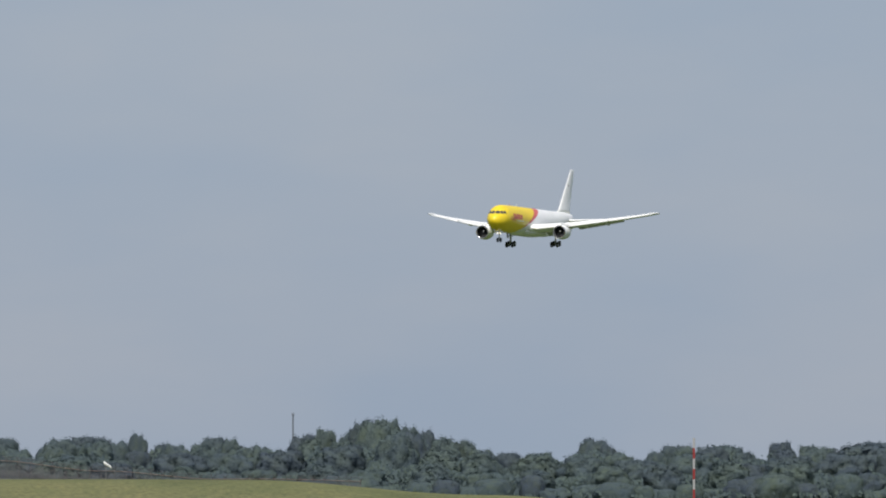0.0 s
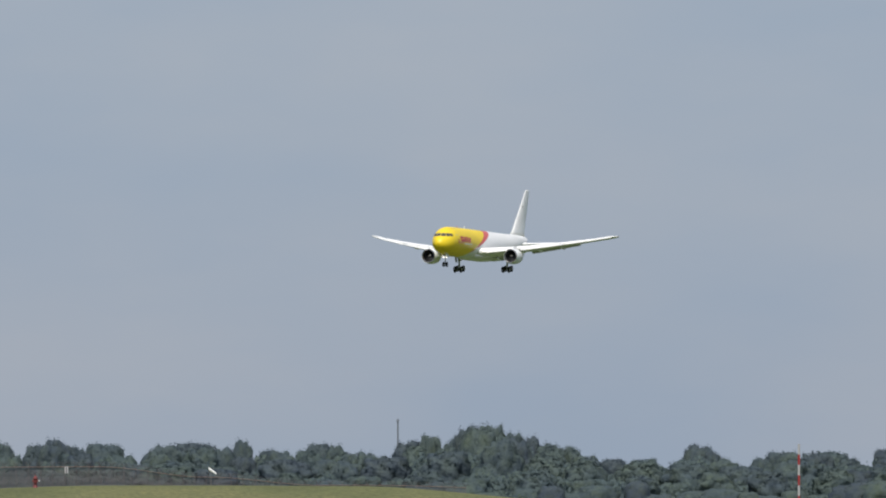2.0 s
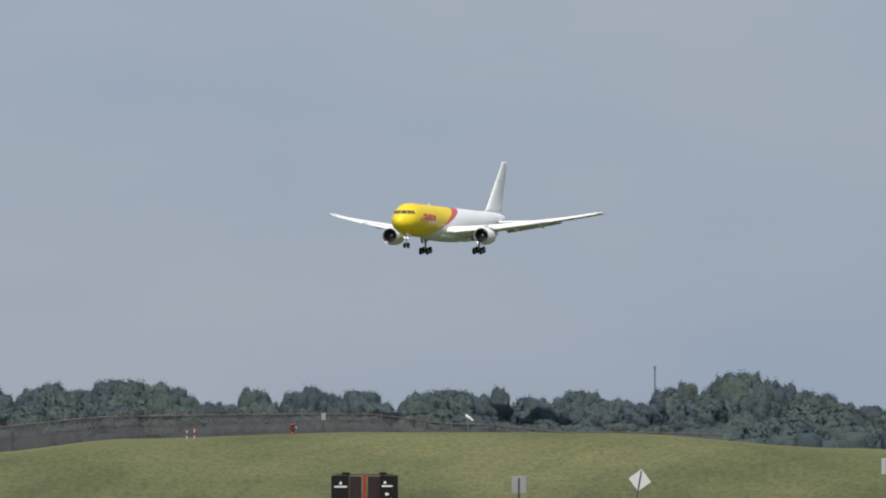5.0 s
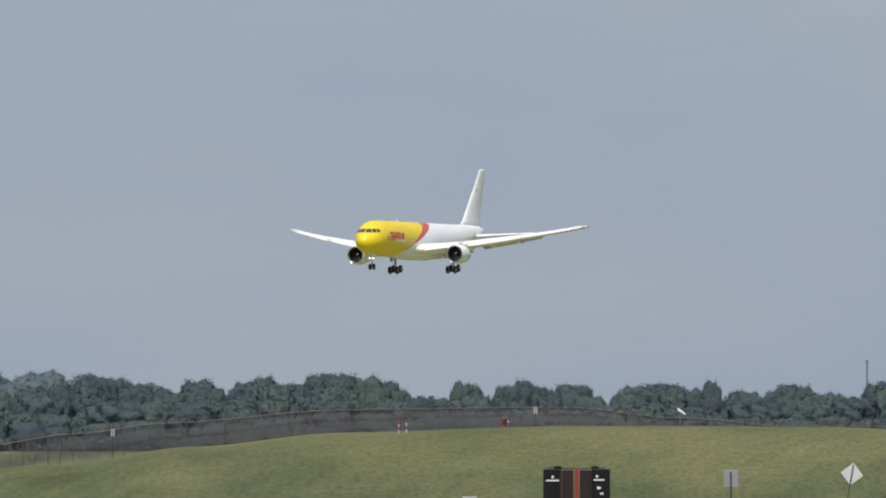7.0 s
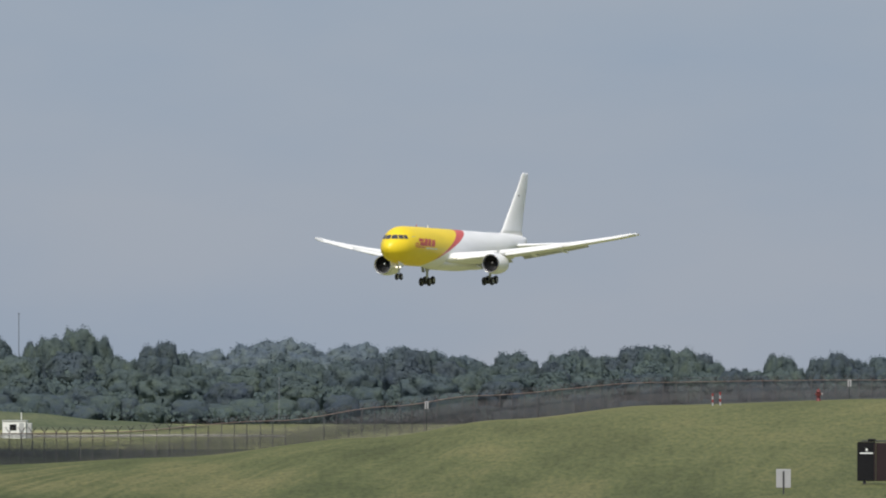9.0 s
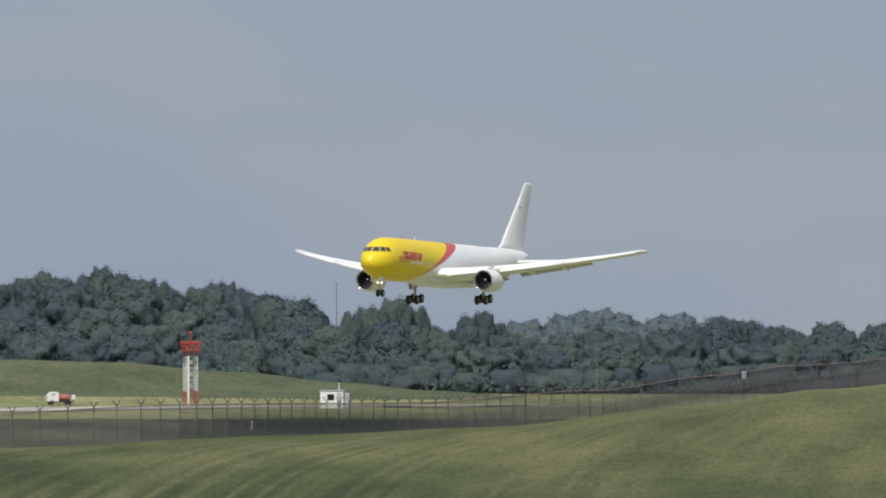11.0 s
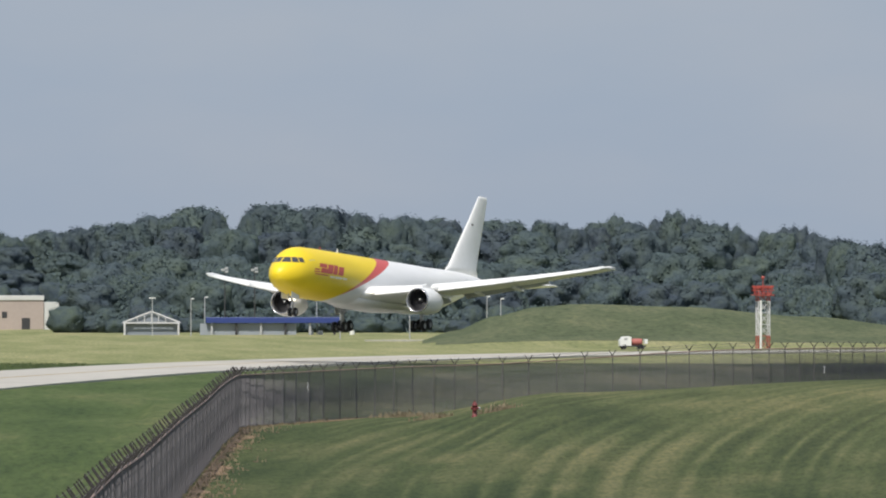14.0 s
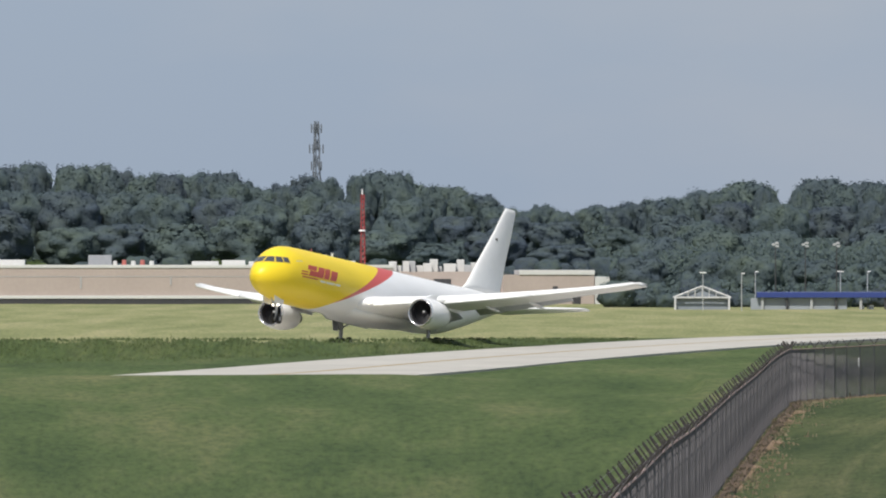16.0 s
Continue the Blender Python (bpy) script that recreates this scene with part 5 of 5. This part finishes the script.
def build_lattice_tower():
    t = thing("approach_light_tower", facing(5.19, 1262, 12), "red and white lattice tower with a red lamp head", "tower")
    w = 0.76
    for name, z0, z1, mat in (("base_section", -0.3, 1.75, ORANGE), ("middle_section", 1.75, 6.3, PALE_BOARD), ("head_section", 6.3, 7.4, ORANGE)):
        bm = bmesh.new()
        for sx in (-1, 1):
            for sy in (-1, 1):
                rod(bm, (sx * w, sy * w, z0), (sx * w, sy * w, z1), 0.07, n=6)
        n = max(1, round((z1 - z0) / 1.5))
        for i in range(n):
            a, c = z0 + (z1 - z0) * i / n, z0 + (z1 - z0) * (i + 1) / n
            for sy in (-1, 1):
                rod(bm, (-w, sy * w, a), (w, sy * w, c), 0.045, n=5)
                rod(bm, (w, sy * w, a), (-w, sy * w, c), 0.045, n=5)
                rod(bm, (sy * w, -w, a), (sy * w, w, c), 0.045, n=5)
                rod(bm, (-w, sy * w, c), (w, sy * w, c), 0.05, n=5)
                rod(bm, (sy * w, -w, c), (sy * w, w, c), 0.05, n=5)
        part(name, bm, mat, t)
    part("ladder", box(bmesh.new(), -0.6, -0.35, -0.9, -0.84, 0, 6.4), WHITE, t)
    part("platform", box(bmesh.new(), -1.3, 1.3, -1.3, 1.3, 7.05, 7.17, 0.02), ORANGE, t)
    bm = bmesh.new()
    for k in range(8):
        a = k * math.pi / 4
        x, y = 1.15 * math.cos(a), 1.15 * math.sin(a)
        rod(bm, (x, y, 7.2), (x, y, 8.2), 0.05, n=5)
        box(bm, x - 0.19, x + 0.19, y - 0.15, y + 0.15, 7.95, 8.35, 0.04)
    for z in (7.7, 8.2):
        box(bm, -1.5, 1.5, -0.05, 0.05, z, z + 0.12)
        box(bm, -0.05, 0.05, -1.5, 1.5, z, z + 0.12)
    part("lamp_head", bm, ORANGE, t, "cluster of red lamp housings")
    part("top_mast", rod(bmesh.new(), (0, 0, 7.2), (0, 0, 9.3), 0.09, 0.05, 6), ORANGE, t)
    part("top_lamp", ball(bmesh.new(), (0, 0, 9.4), 0.24), ORANGE, t)


build_lattice_tower()


def build_equipment_hut():
    t = thing("equipment_hut", facing(6.047, 1195, -6), "white equipment hut with a dark window and thin mast", "hut")
    part("body", box(bmesh.new(), -1.65, 1.25, -1.2, 1.2, -0.2, 2.15, 0.05), WHITE, t)
    part("roof", box(bmesh.new(), -1.75, 1.35, -1.3, 1.3, 2.15, 2.27, 0.03), GREY, t)
    part("window", box(bmesh.new(), -0.75, 0.1, -1.235, -1.19, 1.0, 1.75), BLACK, t, "dark window")
    part("door", box(bmesh.new(), 0.45, 1.05, -1.23, -1.19, 0.1, 1.95), GREY, t)
    part("cabinet", box(bmesh.new(), 1.28, 1.9, -0.6, 0.5, -0.2, 1.9, 0.04), GREY, t)
    part("mast", rod(bmesh.new(), (0.55, 0.3, 2.2), (0.55, 0.3, 3.2), 0.06, 0.04, 6), WHITE, t)


build_equipment_hut()


SOFT_RED = material("faded_red_paint", (0.42, 0.13, 0.11), 0.6, spread=0.12, size=1)


def build_utility_vehicle():
    t = thing("utility_truck", facing(4.41, 1262, 8), "small white utility truck with a red cargo tank", "truck")
    part("cab", loft(bmesh.new(), [[(-1.7, y, 0.45), (-0.2, y, 0.45), (-0.2, y, 1.6), (-0.5, y, 1.7), (-1.3, y, 1.65), (-1.7, y, 1.15)] for y in (-0.8, 0.8)]), WHITE, t, "white cab")
    part("windscreen", box(bmesh.new(), -1.15, -0.7, -0.83, -0.8, 1.2, 1.48), GREY, t)
    bm = lathe_x(bmesh.new(), [(-0.1, 0.05), (-0.05, 0.4), (0.2, 0.47), (1.1, 0.47), (1.3, 0.4), (1.35, 0.05)], 16, (0, 0, 0.93))
    part("tank", bm, SOFT_RED, t, "red tank", smooth=True)
    part("rear_box", box(bmesh.new(), 1.6, 2.0, -0.6, 0.6, 0.7, 1.3, 0.04), WHITE, t)
    part("chassis", box(bmesh.new(), -1.6, 1.8, -0.6, 0.6, 0.3, 0.5), DARK, t)
    for x in (-1.15, 1.1):
        for y in (-0.8, 0.65):
            part("wheel", rod(bmesh.new(), (x, y, 0.33), (x, y + 0.2, 0.33), 0.34, 0.34, 14), RUBBER, t)


build_utility_vehicle()


# ---- buildings at the wood's edge ----
CABIN_ROOF = material("grey_roof_unit", (0.3, 0.31, 0.33), 0.7, spread=0.1, size=1)


def build_terminal():
    R = 1850
    t = thing("warehouse", facing(-1.0, R, 0), "long beige flat-roofed warehouse with white parapet", "building")

    def span(x0, x1):
        """Metres across for two bearings in degrees, about the building's middle."""
        return R * math.tan(radians(x0 + 1.0)), R * math.tan(radians(x1 + 1.0))

    a, c = span(-4.2, -0.3)
    part("wall", box(bmesh.new(), a, c, 0, 40, -0.5, 6.9), BEIGE, t)
    part("parapet", box(bmesh.new(), a - 0.1, c + 0.1, -0.15, 40, 6.9, 7.5, 0.05), ROOF_WHITE, t, "white parapet")
    part("plinth_band", box(bmesh.new(), a, c - 14, -0.5, -0.02, 1.0, 1.6, 0.05), ROOF_WHITE, t, "white canopy along the foot of the wall")
    # a dark strip stands in for the shade beneath the white canopy
    part("canopy_shade_strip", box(bmesh.new(), a, c - 14, -0.3, -0.02, -0.4, 1.0), DARK, t, "dark strip painted as the shade under the white canopy")
    for i in range(7):
        x = a + 14 + i * 17.3
        if x < c - 5:
            part("downpipe", box(bmesh.new(), x, x + 0.25, -0.16, -0.01, 3.0 + (i % 3) * 0.6, 5.3), GREY, t)
    part("seam", box(bmesh.new(), a, c, -0.05, -0.01, 5.2, 5.3), GREY, t)
    a2, c2 = span(-0.27, 0.36)
    part("annex_wall", box(bmesh.new(), a2, c2, 4, 40, -0.5, 6.2), BEIGE, t, "beige annex wall")
    part("annex_foot", box(bmesh.new(), a2 - 6, c2, -1.5, 3.98, -0.5, 1.9, 0.05), ROOF_WHITE, t, "low white front annex")
    part("annex_window", box(bmesh.new(), a2 + 7, c2 - 10, 3.9, 3.99, 3.6, 4.8), DARK, t)
    a3, c3 = span(0.36, 0.9)
    part("block_wall", box(bmesh.new(), a3, c3, -2, 38, -0.5, 5.6), BEIGE, t)
    part("block_parapet", box(bmesh.new(), a3 + 3, c3 + 0.1, -2.2, 38, 5.6, 6.5, 0.05), ROOF_WHITE, t, "white parapet")
    part("block_door", box(bmesh.new(), c3 - 4.2, c3 - 2.6, -2.06, -2.01, -0.4, 2.2), DARK, t)
    part("block_door", box(bmesh.new(), c3 - 8, c3 - 7, -2.06, -2.01, 2.2, 3.4), DARK, t)
    part("end_block", box(bmesh.new(), c3 + 0.12, c3 + 3.3, -3, 36, -0.5, 5.2, 0.08), ROOF_WHITE, t, "white end block")
    # rooftop plant
    for b0, b1, z0, z1 in ((-2.66, -2.5, 7.5, 8.5), (-2.12, -1.98, 7.5, 9.4), (-1.5, -1.34, 7.5, 8.2), (-1.32, -1.18, 7.5, 8.4), (-1.16, -1.02, 7.5, 8.2)):
        x0, x1 = span(b0, b1)
        part("air_handler", box(bmesh.new(), x0, x1, 8, 13, z0 - 0.1, z1, 0.1), CABIN_ROOF if b0 == -2.12 else ROOF_WHITE, t)
    x0, x1 = span(-1.0, -0.69)
    house = part("penthouse", box(bmesh.new(), x0, x1, 10, 18, 7.4, 9.5, 0.06), BEIGE, t, "beige rooftop plant house")
    for i in range(4):
        xa = x0 + 0.8 + i * (x1 - x0 - 1) / 4
        part("louvre", box(bmesh.new(), xa, xa + 1.3, 9.9, 9.98, 8.0 + 0.2 * (i % 2), 9.0), GREY, house)
    x0, x1 = span(-0.66, -0.52)
    part("air_handler", box(bmesh.new(), x0, x1, 10, 13, 7.4, 8.3, 0.1), ROOF_WHITE, t)
    rnd = random.Random(31)
    for i in range(16):
        b0 = -0.36 + i * 0.041
        x0, x1 = span(b0, b0 + rnd.uniform(0.03, 0.075))
        y0 = 8 + 3 * (i % 3)
        part("air_handler", box(bmesh.new(), x0, x1, y0, y0 + 2.6, 6.1, rnd.uniform(7.2, 8.6), 0.12), ROOF_WHITE if i % 4 else GREY, t)
    for i in range(5):
        x0, _ = span(-1.96 + i * 0.055, 0)
        part("roof_vent", rod(bmesh.new(), (x0, 9, 7.4), (x0, 9, 8.3 + 0.2 * (i % 2)), 0.5, 0.4, 8), SOFT_RED if i % 2 else ROOF_WHITE, t)
    return t


build_terminal()


def build_radio_mast():
    r, b = 1890, -0.482
    t = thing("radio_mast", facing(b, r), "tall red lattice radio mast behind the warehouse", "mast")
    for i in range(7):
        z0, z1 = 3.05 * i, 3.05 * (i + 1)
        w = 0.62 - 0.045 * i
        bm = bmesh.new()
        for k in range(3):
            a0, a1 = k * 2.0944, (k + 1) * 2.0944
            p, q = (w * math.cos(a0), w * math.sin(a0)), (w * math.cos(a1), w * math.sin(a1))
            rod(bm, (*p, z0 - (0.4 if i == 0 else 0)), (*p, z1), 0.13, n=5)
            for j in range(3):
                rod(bm, (*p, z0 + j * 1.0), (*q, z0 + (j + 1) * 1.0), 0.07, n=4)
        part("section", bm, RED, t)
    part("collar", rod(bmesh.new(), (0, 0, 14.1), (0, 0, 14.4), 0.7, 0.7, 8), WHITE, t, "white collar")
    part("tip_lamp", rod(bmesh.new(), (0, 0, 21.3), (0, 0, 22.4), 0.16, 0.1, 6), WHITE, t)


build_radio_mast()


def build_cell_tower():
    r, b = 2150, -0.755
    x, y, z = spot(b, r)
    top = 8.2 + 248 / 17000 * r - z
    t = thing("cell_tower", facing(b, r), "grey lattice cell tower with antenna clusters above the trees", "tower")
    for i in range(8):
        z0, z1 = top * i / 8, top * (i + 1) / 8
        w0, w1 = 1.5 - 0.13 * i, 1.5 - 0.13 * (i + 1)
        bm = bmesh.new()
        for k in range(3):
            a0, a1 = k * 2.0944 + 0.4, (k + 1) * 2.0944 + 0.4
            rod(bm, (w0 * math.cos(a0), w0 * math.sin(a0), z0 - (0.5 if i == 0 else 0)), (w1 * math.cos(a0), w1 * math.sin(a0), z1), 0.16, n=5)
            rod(bm, (w0 * math.cos(a0), w0 * math.sin(a0), z0), (w1 * math.cos(a1), w1 * math.sin(a1), z1), 0.09, n=4)
            rod(bm, (w0 * math.cos(a1), w0 * math.sin(a1), z0), (w1 * math.cos(a0), w1 * math.sin(a0), z1), 0.09, n=4)
        part("section", bm, STEEL_DARK, t)
    for z0, w in ((top - 1.6, 1.1), (top - 6.2, 1.5), (top - 10.0, 1.1)):
        bm = bmesh.new()
        for k in range(6):
            a = k * 1.0472
            x1, y1 = w * math.cos(a), w * math.sin(a)
            rod(bm, (0, 0, z0), (x1, y1, z0), 0.06, n=4)
            box(bm, x1 - 0.16, x1 + 0.16, y1 - 0.12, y1 + 0.12, z0 - 1.0, z0 + 1.0)
        part("antenna_cluster", bm, STEEL_DARK, t)


build_cell_tower()


def build_thin_mast(b, r, top_z, label, mat, width=0.14, name="mast"):
    x, y, z = spot(b, r)
    t = thing(name, facing(b, r), label, "mast", "thin masts")
    part("pole", rod(bmesh.new(), (0, 0, -0.4), (0, 0, top_z - z), width, width * 0.7, 7), mat, t)
    part("cap", rod(bmesh.new(), (0, 0, top_z - z - 0.1), (0, 0, top_z - z + 0.3), width * 1.5, width, 7), mat, t)


build_thin_mast(12.985, 1700, 15.0, "thin grey utility pole among the trees", STEEL_DARK, 0.2)
build_thin_mast(6.06, 2160, 21.3, "slender grey mast beyond the wood", STEEL_DARK, 0.13)
build_thin_mast(7.61, 1480, 7.2, "grey wooden pole at the wood's edge", STEEL_DARK, 0.08)


def build_lamp_post(b, r, height, label, heads=1):
    t = thing("lamp_post", facing(b, r), label, "lamp post", "car park lamp posts")
    part("pole", rod(bmesh.new(), (0, 0, -0.3), (0, 0, height), 0.09, 0.07, 8), GREY, t)
    for i in range(heads):
        s = -1 if i else 1
        bm = box(bmesh.new(), min(0, s * 0.55), max(0, s * 0.55), -0.18, 0.18, height - 0.06, height + 0.12, 0.03)
        part("head", bm, WHITE, t, "white lamp head")
    return t


for b, r, h, n in ((1.55, 1610, 6.3, 2), (1.78, 1600, 6.2, 1), (1.862, 1640, 6.4, 1), (2.369, 1640, 6.4, 2), (2.53, 1640, 6.4, 1), (2.669, 1520, 6.4, 1), (3.084, 1500, 5.6, 1), (3.545, 1560, 6.6, 1), (3.627, 1600, 6.2, 1), (1.04, 1780, 5.0, 1), (1.08, 1780, 5.2, 1)):
    build_lamp_post(b, r, h, "white lamp post at the edge of the car park", n)


def build_floodlight(b):
    r = 1668
    x, y, z = spot(b, r)
    h = 8.2 + 28 / 17000 * r - z
    t = thing("floodlight_mast", facing(b, r), "tall dark mast with pale floodlight heads before the wood", "floodlight", "floodlight masts")
    part("pole", rod(bmesh.new(), (0, 0, -0.3), (0, 0, h), 0.13, 0.09, 7), DARK, t, "dark pole")
    for k, (dx, dz) in enumerate(((-0.35, 0.2), (0.3, -0.1), (0.25, 0.45))):
        bm = box(bmesh.new(), dx - 0.3, dx + 0.3, -0.3, 0.1, h + dz - 0.2, h + dz + 0.18, 0.05)
        part("head", bm, GREY, t, "pale floodlight head")


for b in (1.982, 2.16, 2.346):
    build_floodlight(b)


SHELTER_WALL = material("shelter_cladding", (0.24, 0.27, 0.31), 0.7, spread=0.08, size=2)


def build_shelter():
    t = thing("open_shelter", facing(1.545, 1640, 0), "white open shelter with a gabled truss roof", "shelter")
    for x in (-4.6, 4.6):
        for y in (0, 7):
            part("column", box(bmesh.new(), x - 0.16, x + 0.16, y - 0.16, y + 0.16, -0.4, 2.0), PALE_BOARD, t)
    for y in (0, 7):
        bm = bmesh.new()
        box(bm, -4.8, 4.8, y - 0.1, y + 0.1, 1.95, 2.2)
        rod(bm, (-4.9, y, 2.1), (0, y, 4.0), 0.14, n=6)
        rod(bm, (4.9, y, 2.1), (0, y, 4.0), 0.14, n=6)
        for x in (-2.4, -1.2, 0, 1.2, 2.4):
            rod(bm, (x, y, 2.1), (x, y, 4.0 - abs(x) * 0.39), 0.08, n=5)
        part("truss", bm, PALE_BOARD, t, "white roof truss")
    for s in (-1, 1):
        bm = loft(bmesh.new(), [[(0, y, 4.02), (s * 5.1, y, 2.05), (s * 5.1, y, 1.97), (0, y, 3.94)] for y in (0.3, 7.3)])
        part("roof_slope", bm, GREY, t)
    part("rear_wall", box(bmesh.new(), -4.4, 4.4, 0.9, 1.05, -0.3, 1.95), SHELTER_WALL, t)
    part("gable_panel", loft(bmesh.new(), [[(-4.6, y, 2.0), (4.6, y, 2.0), (0, y, 3.85)] for y in (0.4, 0.5)]), SHELTER_WALL, t, "blue-grey gable panel")


build_shelter()


CABIN = material("cabin_grey", (0.3, 0.33, 0.37), 0.6, spread=0.06, size=2)


def build_canopy():
    r, mid = 1640, 2.27
    t = thing("canopy_station", facing(mid, r, 0), "blue flat canopy over pale grey cabins", "canopy")
    half = r * math.tan(radians(0.4))
    part("canopy", box(bmesh.new(), -half, half, -5, 6, 2.0, 2.95, 0.06), BLUE, t, "blue canopy fascia")
    part("cabin", box(bmesh.new(), -half - 1, half - 7.5, -4, -0.6, -0.4, 1.9, 0.05), CABIN, t, "pale grey cabin")
    for k in range(6):
        x = -half + 1 + k * (2 * half - 2) / 5
        part("column", box(bmesh.new(), x - 0.2, x + 0.2, -4.6, -4.2, -0.4, 2.0), DARK if k % 2 else GREY, t)
    for x in (half - 5, half - 3.4, half + 2):
        part("tank", rod(bmesh.new(), (x, -2, -0.3), (x, -2, 0.75), 0.42, 0.42, 12), WHITE, t, "white drum")


build_canopy()


# ---- what moves ----
# seconds, nose position, heading off the line towards the tripod, nose-up pitch, roll
FLIGHT = [
    (0, 457.3, 1812.0, 54.50, 31.7, 0.80, -0.3),
    (0.5, 442.5, 1783.2, 53.28, 31.7, 0.60, -0.3),
    (1, 428.1, 1755.1, 51.36, 31.6, 0.35, -0.4),
    (1.5, 412.8, 1725.4, 49.85, 31.6, 0.55, -0.5),
    (2, 398.5, 1697.5, 48.42, 31.6, 1.00, -0.5),
    (2.5, 382.6, 1666.7, 46.63, 31.5, 1.20, -0.6),
    (3, 368.3, 1638.9, 44.86, 31.5, 1.30, -0.7),
    (5.3, 298.3, 1502.6, 37.85, 31.1, 1.10, 0.0),
    (5.5, 292.1, 1490.6, 37.06, 31.0, 1.10, 0.1),
    (6, 276.2, 1459.7, 35.73, 30.9, 1.15, 0.3),
    (6.5, 261.6, 1431.1, 34.14, 30.8, 0.65, 0.3),
    (7, 245.8, 1400.5, 32.63, 30.7, 0.10, 0.3),
    (7.5, 231.2, 1372.0, 31.16, 30.5, 0.00, 0.3),
    (8, 215.7, 1341.9, 29.48, 30.4, 0.25, 0.4),
    (8.5, 201.3, 1313.9, 27.87, 30.2, 0.50, 0.4),
    (9, 185.7, 1283.5, 25.91, 30.0, 0.80, 0.4),
    (9.2, 180.0, 1272.3, 25.18, 29.9, 0.90, 0.3),
    (11.5, 112.2, 1140.4, 17.49, 29.0, 1.75, -0.4),
    (12, 97.1, 1111.1, 15.93, 28.8, 2.10, -0.1),
    (12.5, 83.1, 1083.8, 14.33, 28.5, 2.50, 0.2),
    (13, 68.1, 1054.8, 12.89, 28.3, 2.90, 0.5),
    (13.5, 54.2, 1027.7, 11.77, 28.0, 3.40, 0.8),
    (14, 39.3, 998.6, 10.58, 27.7, 3.80, 0.8),
    (14.5, 25.5, 971.8, 9.78, 27.5, 4.20, 0.8),
    (15, 10.6, 942.8, 8.96, 27.2, 4.60, 0.8),
    (15.5, -3.0, 916.4, 8.46, 26.9, 5.40, 0.5),
    (16, -17.8, 887.5, 8.09, 26.6, 6.20, 0.2),
]


def motions():
    walk(plane_thing, [(t, pose(x, y, z, roll, -pitch, -90 - heading)) for t, x, y, z, heading, pitch, roll in FLIGHT])


motions()
